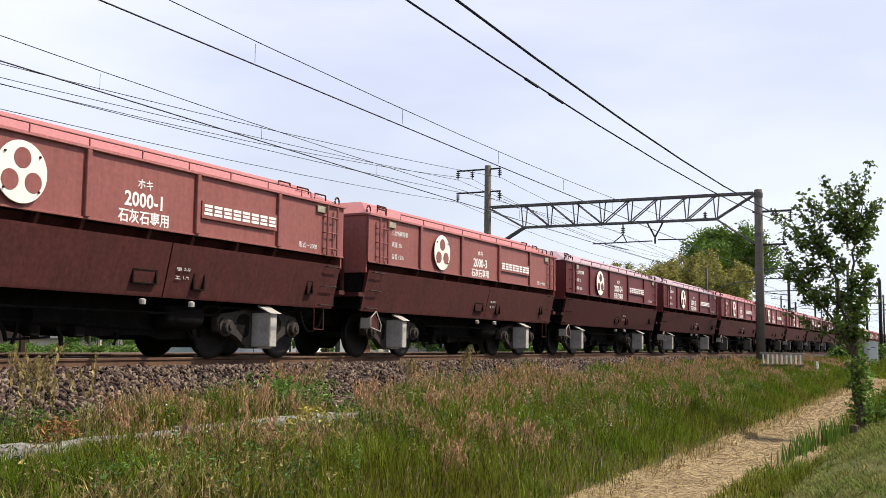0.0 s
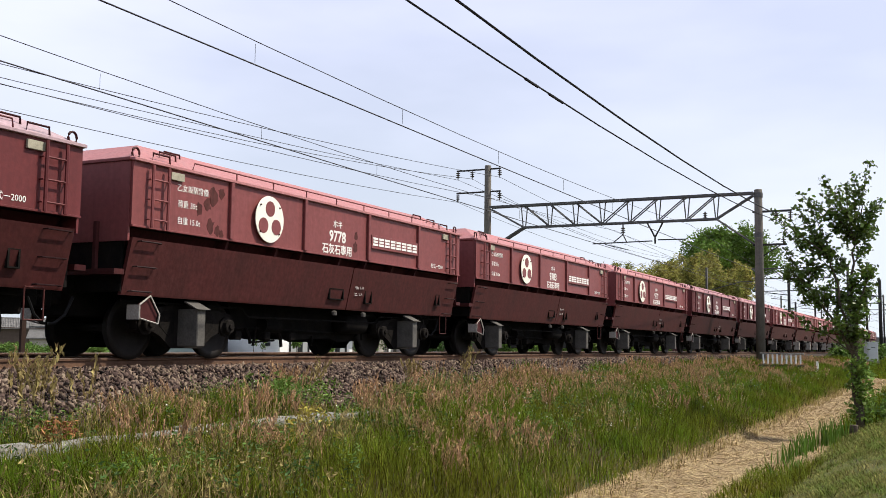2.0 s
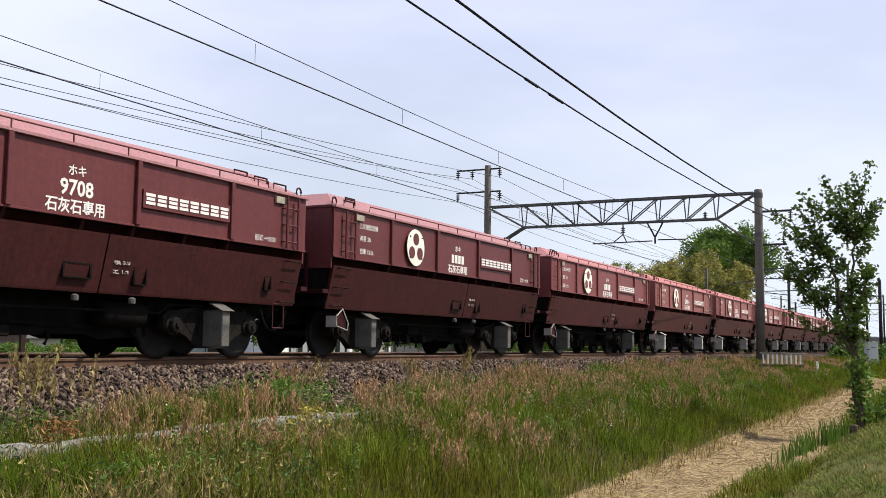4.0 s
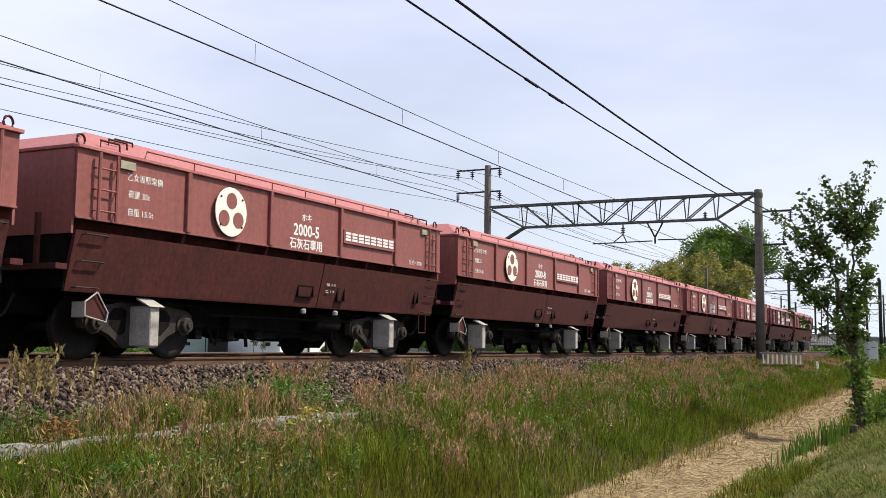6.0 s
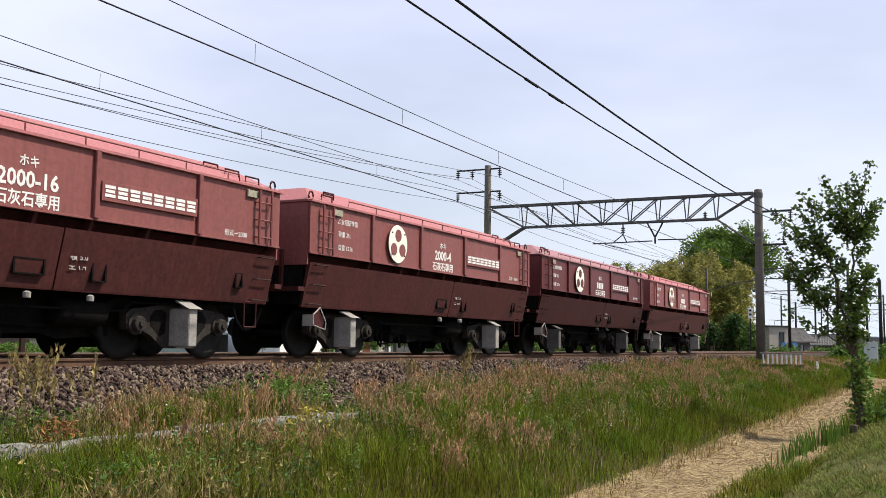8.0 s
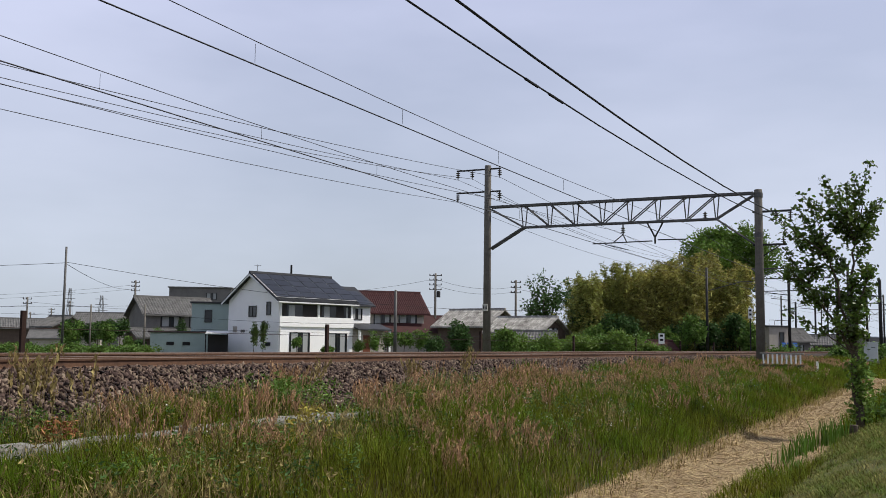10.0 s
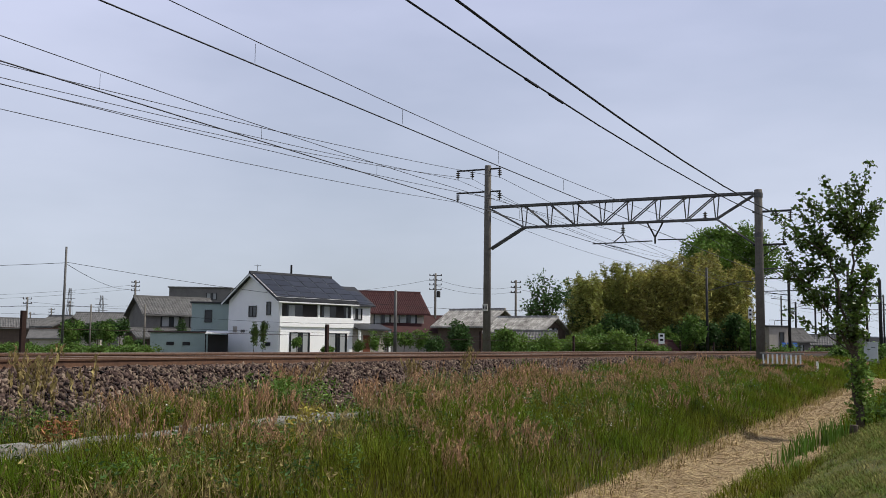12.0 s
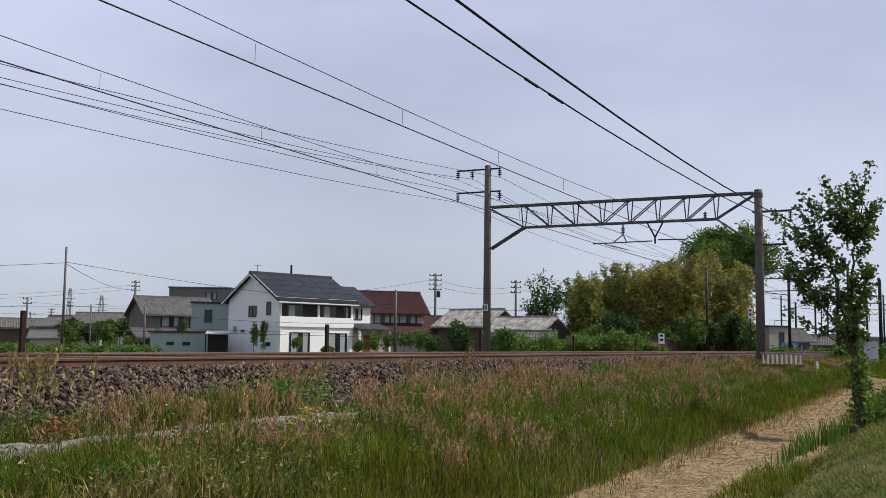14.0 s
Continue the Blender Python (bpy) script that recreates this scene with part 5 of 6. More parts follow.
for k in range(9):
    part("slat", B(-0.04, 0.04, -0.03, 0.03, -0.2, 0.2, bevel=0.008), M["frame_white"], bf).matrix_basis = pose(0, 5.68 + k * 0.19, 0.36, 3 * math.sin(k * 2.1), 0, 0)
part("top_rail", B(-0.06, 0.06, 5.55, 7.35, 0.57, 0.63, bevel=0.01), M["concrete"], bf)
part("foot_beam", B(-0.15, 0.15, 5.5, 7.4, -0.2, 0.12, bevel=0.02), M["bogie"], bf)
cb = thing("equipment_cabinet", "light grey trackside equipment cabinet on a plinth", "cabinet", m=Matrix.Translation(spot(30.05, 71, -0.75)) @ pose(0, 0, 0, 0, 0, -60))
part("body", B(-0.38, 0.38, -0.3, 0.3, 0.25, 1.5, bevel=0.03), M["grey_cab"], cb)
part("door", B(-0.33, 0.33, -0.325, -0.302, 0.32, 1.42, bevel=0.008), M["grey_cab"], cb)
part("plinth", B(-0.42, 0.42, -0.34, 0.34, -0.1, 0.25), M["concrete"], cb)
part("roof", B(-0.42, 0.42, -0.35, 0.33, 1.5, 1.56, bevel=0.01), M["grey_cab"], cb)
part("bar", B(-0.14, 0.14, -0.330, -0.326, 1.15, 1.2), M["darksteel"], cb)
mk = thing("marker_post", "short white marker post in the grass", "post", m=Matrix.Translation(spot(16.65, 45, -0.85)))
part("shaft", B(-0.05, 0.05, -0.05, 0.05, 0, 0.52, bevel=0.012), M["white"], mk)
part("cap", B(-0.055, 0.055, -0.055, 0.055, 0.52, 0.56, bevel=0.01), M["white"], mk)
for (la, de, w, hh, zc, lb) in ((20.4, 94, 0.55, 0.95, 1.05, "small white sign with dark marks on a post"), (30.5, 100, 0.4, 1.0, 3.7, "white signal number plate on a dark post")):
    sg = thing("trackside_sign", lb, "sign", m=Matrix.Translation(spot(la, de, G0)) @ pose(0, 0, 0, 0, 0, -63.4))
    part("post", B(-0.05, 0.05, 0.0, 0.1, 0, zc - G0 + hh / 2), M["darksteel"], sg)
    pl = part("plate", B(-w / 2, w / 2, -0.03, -0.004, zc - G0 - hh / 2, zc - G0 + hh / 2, bevel=0.006), M["frame_white"], sg)
    for dz in (-0.22, 0.18):
        part("bar", B(-w * 0.28, w * 0.28, -0.038, -0.031, zc - G0 + dz, zc - G0 + dz + 0.2), M["black"], pl)


# ---- plants ----
def blades(xy, z, h, w, lean, seed):
    """Tapered, bending grass blades as triangles."""
    r = np.random.default_rng(seed)
    n = len(xy)
    a = r.uniform(0, 6.283, n)
    b = r.uniform(0, 6.283, n)
    side = np.stack([np.cos(a), np.sin(a), np.zeros(n)], -1) * (w * 0.5)[:, None]
    bend = np.stack([np.cos(b), np.sin(b), np.zeros(n)], -1) * (lean * h)[:, None]
    p0 = np.stack([xy[:, 0], xy[:, 1], z], -1)
    up = np.zeros((n, 3))
    up[:, 2] = h
    mid = p0 + up * 0.55 + bend * 0.30
    tip = p0 + up * (1 - 0.25 * lean)[:, None] + bend
    v = np.stack([p0 - side, p0 + side, mid - side * 0.75, mid + side * 0.75, tip], 1).reshape(-1, 3)
    f = (np.array([(0, 1, 3), (0, 3, 2), (2, 3, 4)])[None] + (np.arange(n) * 5)[:, None, None]).reshape(-1, 3)
    return v, f


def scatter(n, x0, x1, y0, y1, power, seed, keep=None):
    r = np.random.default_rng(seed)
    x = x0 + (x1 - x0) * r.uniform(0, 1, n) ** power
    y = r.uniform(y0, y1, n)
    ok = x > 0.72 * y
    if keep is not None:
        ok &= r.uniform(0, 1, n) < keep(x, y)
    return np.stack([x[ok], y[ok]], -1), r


def patch(x, y, s=0.5, off=0.0):
    """Soft patches, 0 to 1."""
    a = np.sin(x * s * 1.3 + 1.7 * np.sin(y * s * 1.9 + off) + off) + np.sin(y * s * 2.3 - x * s * 0.7 + 2.1 * off) + np.sin(x * s * 3.1 + y * s * 2.7 + off)
    return np.clip(0.5 + a / 4.5, 0, 1)


def climb(x, y):
    """How thick the grass stands: thins out up the ballast, thick on the flat."""
    edge = 8.25 + np.clip((x - 9) / 20, 0, 1) * 0.85 + 1.5 * (patch(x, y, 0.9, 1.0) - 0.5)
    return np.clip((edge - y) / 0.5, 0, 1) * np.where((y > 7.1) & (y < 7.5) & (x < 11.4), 0.8 * patch(x, y, 1.5, 2.0), 1.0)


def grow(name, label, n, x0, x1, y0, y1, power, seed, h0, h1, w, lean, material, keep=climb, widen=0.0):
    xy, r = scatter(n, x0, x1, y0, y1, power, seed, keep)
    k = len(xy)
    far = 1 + widen * np.clip((xy[:, 0] - 12) / 30, 0, 2)
    short = np.where((xy[:, 1] > 5.9) & (xy[:, 1] < 7.55) & (xy[:, 0] < 11.6), 0.28 + 0.62 * patch(xy[:, 0], xy[:, 1], 2.2, 8.0) ** 2, 1.0)
    v, f = blades(xy, ground_z(xy[:, 1], xy[:, 0]) - 0.02, short * r.uniform(h0, h1, k) * (0.6 + 0.8 * patch(xy[:, 0], xy[:, 1], 0.9, seed)), w * r.uniform(0.6, 1.4, k) * far, lean * r.uniform(0.2, 1.6, k), seed + 50)
    return soup(name, v, f, M[material], label)


grow("tall_grass", "tall green meadow grass on the embankment foot", 190000, 4, 60, 3.42, 9.9, 1.7, 11, 0.16, 0.40, 0.008, 0.40, "grass", keep=lambda x, y: climb(x, y) * np.clip((y - 3.42 - 0.18 * patch(x, y, 2.5, 6.0)) / 0.2, 0, 1), widen=1.6)
grow("far_grass", "tall green meadow grass further along the line", 60000, 40, 130, 1.5, 8.9, 1.4, 12, 0.18, 0.36, 0.035, 0.3, "grass", keep=lambda x, y: np.where((y < 4.0) & (x < 55), 0.0, 1.0))
grow("dry_grass", "straw coloured dry grass among the green", 30000, 4, 60, 3.7, 9.2, 1.7, 13, 0.12, 0.36, 0.008, 0.8, "grass_dry", keep=lambda x, y: climb(x, y) * np.clip(patch(x, y, 0.9, 3.0) * 2.4 - 1.25 + 0.75 * np.clip((13 - x) / 4, 0, 1), 0.02, 1), widen=1.2)
grow("dead_stalks", "brown dead stalks low in the grass", 20000, 4, 26, 3.9, 8.6, 1.5, 15, 0.10, 0.30, 0.009, 0.9, "dead_stalk", keep=lambda x, y: climb(x, y) * np.clip(patch(x, y, 1.4, 9.0) * 2.4 - 1.0 + 0.5 * np.clip((12 - x) / 4, 0, 1), 0, 1))
grow("ditch_edge_grass", "yellowed grass along the ditch edge", 5000, 7, 50, 3.35, 3.85, 1.4, 14, 0.10, 0.26, 0.008, 0.6, "grass_dry", keep=lambda x, y: np.ones_like(x), widen=1.2)


def tufts(name, label, clumps, per, x0, x1, y0, y1, seed, h0, h1, head, hw, material, keep, tight=0.07, power=1.5, at=None):
    """Stalks that stand in tufts, each with a nodding plume of small husks."""
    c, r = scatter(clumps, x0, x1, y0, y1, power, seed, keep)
    if at is not None:
        c = np.array(at, float)
    size = r.uniform(0.5, 1.4, len(c))
    n = r.integers(max(2, per // 2), per + 1, len(c))
    xy = np.repeat(c, n, 0)
    k = len(xy)
    tall = np.repeat(r.uniform(h0, h1, len(c)), n) * r.uniform(0.72, 1.08, k)
    xy = xy + r.normal(0, 1, (k, 2)) * tight * np.repeat(size, n)[:, None]
    z = ground_z(xy[:, 1], xy[:, 0])
    far = 1 + xy[:, 0] / 26
    a = np.repeat(r.uniform(0, 6.283, len(c)), n) + r.normal(0, 0.9, k)
    nod = np.stack([np.cos(a), np.sin(a), np.zeros(k)], -1) * (tall * r.uniform(0.05, 0.32, k))[:, None]
    p0 = np.stack([xy[:, 0], xy[:, 1], z], -1)
    top = p0 + nod + np.stack([np.zeros(k), np.zeros(k), tall], -1)
    s = np.stack([np.full(k, 0.0017), np.full(k, -0.0017), np.zeros(k)], -1) * far[:, None]
    V = [np.stack([p0 - s, p0 + s, top], 1).reshape(-1, 3)]
    m = 16
    for j in range(m):
        f = j / (m - 1)
        p = top - (nod * 1.1 + np.stack([np.zeros(k), np.zeros(k), tall], -1)) / tall[:, None] * (head * f)
        p = p + nod * 0.35 * (1 - f) ** 2 - np.array([0, 0, 1]) * (0.25 * np.linalg.norm(nod, axis=1) * (1 - f) ** 2)[:, None]
        p = p + r.normal(0, hw * (0.25 + 0.75 * math.sin(math.pi * (0.12 + 0.8 * f))) * 0.45, (k, 3))
        d = r.normal(0, 1, (k, 3)) + np.array([0, 0, 2.6])
        d /= np.linalg.norm(d, axis=1)[:, None]
        e = np.cross(d, r.normal(0, 1, (k, 3)))
        e /= np.linalg.norm(e, axis=1)[:, None] + 1e-6
        d, e = d * head * 0.15, e * (hw * 0.55 * far)[:, None]
        V.append(np.stack([p - d, p + e, p + d], 1).reshape(-1, 3))
    v = np.concatenate(V)
    return soup(name, v, np.arange(len(v)).reshape(-1, 3), M[material], label)


tufts("seeding_grass", "tufts of straw coloured seeding grass", 420, 7, 4.5, 34, 4.0, 8.4, 21, 0.26, 0.50, 0.16, 0.012, "grass_dry", lambda x, y: climb(x, y) * np.clip(patch(x, y, 1.1, 0.5) * 2.6 - 0.9 + 0.6 * (x < 11), 0.12, 1))
tufts("sorrel", "tufts of tan seed heads in the grass", 2000, 9, 7, 75, 4.2, 9.3, 22, 0.28, 0.50, 0.19, 0.015, "sorrel", lambda x, y: climb(x, y) * np.clip(patch(x, y, 0.8, 2.2) * 2.8 - 1.4 + 0.8 * (y > 6.6) * (x > 12) - 0.35 * (y < 5.0), 0.02, 1), tight=0.06)
tufts("verge_seed_heads", "tall tan seed heads along the foot of the ballast", 80, 10, 9.5, 40, 7.4, 8.8, 26, 0.36, 0.56, 0.24, 0.015, "sorrel", lambda x, y: np.clip(patch(x, y, 1.3, 5.0) * 3 - 1.2, 0, 1), tight=0.07)
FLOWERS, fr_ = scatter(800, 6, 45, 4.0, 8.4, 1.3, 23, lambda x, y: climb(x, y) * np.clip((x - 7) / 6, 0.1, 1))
FLOWERS = np.stack([FLOWERS[:, 0], FLOWERS[:, 1], ground_z(FLOWERS[:, 1], FLOWERS[:, 0]) + fr_.uniform(0.24, 0.40, len(FLOWERS))], -1)
tufts("verge_plumes", "tall pale nodding plumes growing out of the ballast", 4, 9, 6.2, 8.4, 7.7, 8.6, 24, 0.74, 0.92, 0.30, 0.034, "grass_dry", None, tight=0.045, at=((7.0, 8.0), (7.22, 8.03), (7.40, 7.97), (7.84, 8.0)))
tufts("ballast_plume", "tall pale plumes at the edge of the ballast", 3, 14, 17, 20, 9, 10, 27, 0.52, 0.70, 0.28, 0.024, "grass_dry", None, tight=0.08, at=((16.2, 8.7), (18.9, 8.9), (12.3, 8.2)))


def build_straw():
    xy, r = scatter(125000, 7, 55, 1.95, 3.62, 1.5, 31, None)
    k = len(xy)
    z = ground_z(xy[:, 1], xy[:, 0]) + r.uniform(0.003, 0.035, k)
    a = r.uniform(0, 3.1416, k)
    ln = r.uniform(0.03, 0.11, k)
    far = 1 + np.clip((xy[:, 0] - 9) / 14, 0, 2)
    d = np.stack([np.cos(a) * ln, np.sin(a) * ln, r.normal(0, 0.22, k) * ln], -1)
    s = np.stack([-np.sin(a), np.cos(a), r.normal(0, 0.4, k)], -1) * (0.0017 * far * r.uniform(0.6, 1.5, k))[:, None]
    c = np.stack([xy[:, 0], xy[:, 1], z], -1)
    v = np.stack([c - d - s, c - d + s, c + d + s, c + d - s], 1).reshape(-1, 3)
    return soup("straw_litter", v, np.arange(k * 4).reshape(-1, 4), M["straw"], "pale dry cut straw lying in the ditch")


build_straw()


def build_weeds():
    """Leafy forbs among the grass, thickest at the foot of the ballast."""
    for name, n, mt, sd, hh in (("leafy_weeds", 620, "leaf_mid", 71, 0.34), ("dark_weeds", 380, "leaf_dark", 72, 0.30), ("dry_weeds", 200, "grass_dry", 73, 0.30)):
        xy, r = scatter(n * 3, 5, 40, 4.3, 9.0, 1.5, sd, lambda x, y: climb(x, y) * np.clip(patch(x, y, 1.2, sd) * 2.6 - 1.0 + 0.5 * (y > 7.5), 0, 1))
        z = ground_z(xy[:, 1], xy[:, 0])
        k = len(xy)
        short = np.where((xy[:, 1] > 5.8) & (xy[:, 1] < 7.5) & (xy[:, 0] < 13), 0.5, 1.0)
        pts = []
        for j in range(5):
            pts.append(np.stack([xy[:, 0] + r.normal(0, 0.035, k), xy[:, 1] + r.normal(0, 0.035, k), z + hh * short * (0.25 + 0.17 * j) * r.uniform(0.8, 1.1, k)], -1))
        v, f = leaves(np.concatenate(pts), 0.046, sd, 0.026, 6, 0.6, 0.0, 0.34)
        soup(name, v, f, M[mt], "leafy meadow weeds standing in the grass")
    r = np.random.default_rng(78)
    for name, label, mt, at, n, hh, sp in (("withered_dock", "withered orange brown dock plant beside the trough", "rotleaf", (6.78, 7.42), 26, 0.26, 0.05),
                                           ("withered_dock", "withered orange brown dock plant beside the trough", "rotleaf", (7.0, 7.42), 22, 0.24, 0.05),
                                           ("yellowed_weed", "yellowing leafy weed in the grass", "yellow_leaf", (9.75, 6.5), 44, 0.34, 0.13),
                                           ("yellowed_weed", "yellowing leafy weed in the grass", "yellow_leaf", (7.9, 5.5), 34, 0.30, 0.14),
                                           ("yellowed_weed", "yellowing leafy weed in the grass", "yellow_leaf", (8.9, 6.1), 34, 0.28, 0.12)):
        c = np.stack([at[0] + r.normal(0, sp, n), at[1] + r.normal(0, sp, n), r.uniform(0.03, hh, n)], -1)
        c[:, 2] += ground_z(c[:, 1], c[:, 0])
        v, f = leaves(c, 0.066, int(100 * at[0]), 0.025, 4, 0.9, 0.1, 0.33)
        soup(name, v, f, M[mt], label, "plant", kind="thing")
    r = np.random.default_rng(75)
    k = 170
    c = np.stack([11.9 + r.normal(0, 0.45, k), 8.35 + r.normal(0, 0.22, k), r.uniform(0, 1, k)], -1)
    c[:, 2] = ground_z(c[:, 1], c[:, 0]) + 0.08 + 0.30 * c[:, 2]
    v, f = leaves(c, 0.085, 76, 0.03, 7, 0.9, -0.35, 0.22)
    soup("bright_weed", v, f, M["tree_green"], "bright green weed clump against the ballast", "plant", kind="thing")


grow("bank_turf", "short mown turf on the near bank", 110000, 6, 32, -0.6, 1.85, 1.2, 41, 0.05, 0.14, 0.007, 1.7, "turf", keep=lambda x, y: np.clip(patch(x, y, 2.4, 7.0) * 2.2 - 0.3, 0.1, 1), widen=1.0)
grow("ditch_weeds", "fresh green weeds at the foot of the bank", 26000, 8, 34, 1.6, 2.6, 1.2, 42, 0.08, 0.22, 0.009, 0.5, "grass", keep=lambda x, y: np.clip((2.62 - 0.12 * patch(x, y, 2.0, 4.0) - y) / 0.12, 0, 1) * np.clip((15.8 - x) / 1.5, 0.06 * (y < 1.9), 1), widen=0.4)
grow("far_bank_grass", "tall grass behind the tree", 9000, 22, 60, 0.2, 2.1, 1.2, 43, 0.25, 0.6, 0.016, 0.35, "grass", keep=lambda x, y: np.ones_like(x))


def iris_clump(x, y, n, h, seed):
    r = np.random.default_rng(seed)
    xy = np.stack([x + r.normal(0, 0.17, n), y + r.normal(0, 0.10, n)], -1)
    v, f = blades(xy, ground_z(xy[:, 1], xy[:, 0]) - 0.02, r.uniform(0.6, 1.1, n) * h, r.uniform(0.018, 0.030, n), r.uniform(0.05, 0.35, n), seed)
    v[:, 0] -= x
    v[:, 1] -= y
    root = thing("iris_plant", "clump of upright sword-shaped green iris leaves", "plant", "iris clumps", pose(x, y, 0))
    return soup("leaves", v, f, M["iris"], parent=root)


for i, (x, y, n, h) in enumerate(((19.3, 1.98, 95, 0.56), (20.1, 1.85, 60, 0.52), (18.1, 2.18, 60, 0.46), (17.3, 2.22, 40, 0.42), (16.2, 2.25, 34, 0.34), (14.1, 1.92, 26, 0.30), (15.0, 2.0, 14, 0.28))):
    iris_clump(x, y, n, h, 60 + i)


def leaves(centres, size, seed, spread, per, flat=0.35, droop=0.0, aspect=0.45):
    """Pointed leaves as folded quads thrown round the given centres (k, 3)."""
    r = np.random.default_rng(seed)
    c = np.repeat(np.asarray(centres, float), per, 0)
    k = len(c)
    off = r.normal(0, 1, (k, 3)) * spread
    c = c + off
    d = r.normal(0, 1, (k, 3))
    d[:, 2] = d[:, 2] * flat - droop
    d /= np.linalg.norm(d, axis=1)[:, None]
    e = np.cross(d, r.normal(0, 1, (k, 3)))
    e /= np.linalg.norm(e, axis=1)[:, None] + 1e-6
    s = size * r.uniform(0.6, 1.35, k)
    a = c - d * s[:, None] * 0.5
    b = c + d * s[:, None] * 0.5
    m = c - d * s[:, None] * 0.05
    w = e * (s * aspect * 0.5)[:, None]
    v = np.stack([a, m + w, b, m - w], 1).reshape(-1, 3)
    return v, np.arange(k * 4).reshape(-1, 4)


def limb(bm, a, b, r0, r1, seed, bow=0.12, n=6):
    r = random.Random(seed)
    a, b = Vector(a), Vector(b)
    side = Vector((r.uniform(-1, 1), r.uniform(-1, 1), r.uniform(-0.2, 0.4)))
    L = (b - a).length
    pts = []
    for i in range(n + 1):
        t = i / n
        pts.append(a.lerp(b, t) + side * bow * L * math.sin(math.pi * t) * 0.5 + Vector((r.uniform(-1, 1), r.uniform(-1, 1), 0)) * 0.015 * L)
    rod(bm, pts, r0, 6, r1)
    return pts


def build_young_tree():
    """A young, several-stemmed roadside tree by the ditch, ivy at its foot."""
    tx, ty = 21.0, 1.50
    zb = float(ground_z(ty, tx))
    t = thing("young_tree", "young leafy tree with upright limbs and an ivy-clad foot", "tree", m=pose(tx, ty + 0.08, zb, 0, 0, -63.4))
    rs = random.Random(3)
    bm = bmesh.new()
    limb(bm, (0.06, 0, -0.1), (-0.03, 0.03, 1.42), 0.085, 0.07, 1, 0.04)
    part("trunk", bm, M["bark"], t, smooth=True)
    # main stems that fork from the trunk, and the height of each stem's foot
    stems = [Vector((0.02, 0.05, 3.6)), Vector((-0.55, -0.15, 3.3)), Vector((-0.85, 0.15, 2.75)), Vector((0.22, -0.1, 3.0))]
    foot = Vector((-0.03, 0.03, 1.38))
    lines = []
    for i, e in enumerate(stems):
        bm = bmesh.new()
        lines.append(limb(bm, foot, e, 0.05 if i == 0 else 0.038, 0.016, 40 + i, 0.10, 12))
        part("limb", bm, M["bark"], t, smooth=True)
    tips = [(0.29, 5.13), (0.03, 4.9), (0.13, 4.6), (-0.16, 4.75), (-0.31, 4.64), (-0.6, 4.86), (-0.53, 4.53), (-0.72, 4.35), (-1.01, 4.53), (-1.13, 4.31), (-0.87, 4.31), (-1.49, 4.11), (-1.36, 3.73), (-1.33, 3.4), (-1.3, 3.12), (-1.36, 2.96), (-1.15, 2.81), (-1.21, 3.84), (-0.95, 4.0), (-0.79, 3.67), (-0.45, 4.22), (-0.35, 3.89), (-0.12, 4.22), (-0.08, 3.78), (0.54, 4.42), (0.41, 4.35), (0.32, 4.11), (0.38, 3.87), (0.25, 3.56), (0.18, 3.07), (0.31, 3.1), (0.26, 2.68), (0.16, 2.24), (0.06, 1.91), (-0.47, 3.45), (-0.7, 3.12), (-0.92, 3.23), (-0.6, 2.68), (-0.83, 2.46), (-0.26, 3.23), (-0.27, 2.57), (-0.4, 2.13), (-0.05, 2.9), (-0.0, 2.41), (-1.04, 2.63), (-0.2, 1.91), (-1.07, 3.51), (0.15, 4.0)]
    cents = []
    for i, (u, z) in enumerate(tips):
        d = rs.uniform(-0.5, 0.5)
        tip = Vector((u + 0.42 * d, d, z + 0.1 * d))
        best = min((p for line in lines for p in line if p.z < z - 0.15 or p.z < 1.8), key=lambda p: (p - tip).length + 0.5 * max(0.0, 0.35 - (tip.z - p.z)))
        bm = bmesh.new()
        pts = limb(bm, best, tip, 0.014, 0.004, 10 + i, 0.09, 9)
        part("limb", bm, M["bark"], t, smooth=True)
        n = len(pts)
        for j, p in enumerate(pts):
            f = j / (n - 1)
            if f < 0.25 and z > 2.2:
                continue
            for _ in range(2):
                cents.append(tuple(p + Vector((rs.gauss(0, 1), rs.gauss(0, 1), rs.gauss(0, 0.9))) * (0.02 + 0.055 * (1 - f))))
    for line in lines:
        for p in line[3:]:
            for _ in range(3):
                cents.append(tuple(p + Vector((rs.gauss(0, 1), rs.gauss(0, 1), rs.gauss(0, 1))) * 0.13))
    low = bmesh.new()
    pts = limb(low, (-0.10, 0.05, 1.5), (-1.28, 0.0, 2.24), 0.016, 0.004, 77, 0.05, 9)
    part("limb", low, M["bark"], t)
    for p in pts[4:]:
        for _ in range(2):
            cents.append(tuple(p + Vector((rs.gauss(0, 0.05), rs.gauss(0, 0.05), rs.gauss(-0.02, 0.04)))))
    v, f = leaves(cents, 0.100, 91, 0.052, 8, 0.6, 0.45, 0.56)
    soup("crown", v, f, M["leaf"], "glossy green leaves in loose tufts", parent=t)
    iv = [(0.10 - 0.06 * z + rs.gauss(0, 0.10), rs.gauss(0, 0.10), z) for z in [0.18 + 1.2 * rs.random() for _ in range(120)]]
    v, f = leaves(iv, 0.085, 92, 0.05, 8, 0.6, 0.2, 0.8)
    soup("ivy", v, f, M["ivy"], "bright green ivy round the trunk", parent=t)


build_weeds()
v_, f_ = leaves(FLOWERS, 0.013, 96, 0.004, 3, 0.8, 0.0, 0.9)
soup("flower_heads", v_, f_, M["white"], "tiny white meadow flower heads")
build_young_tree()
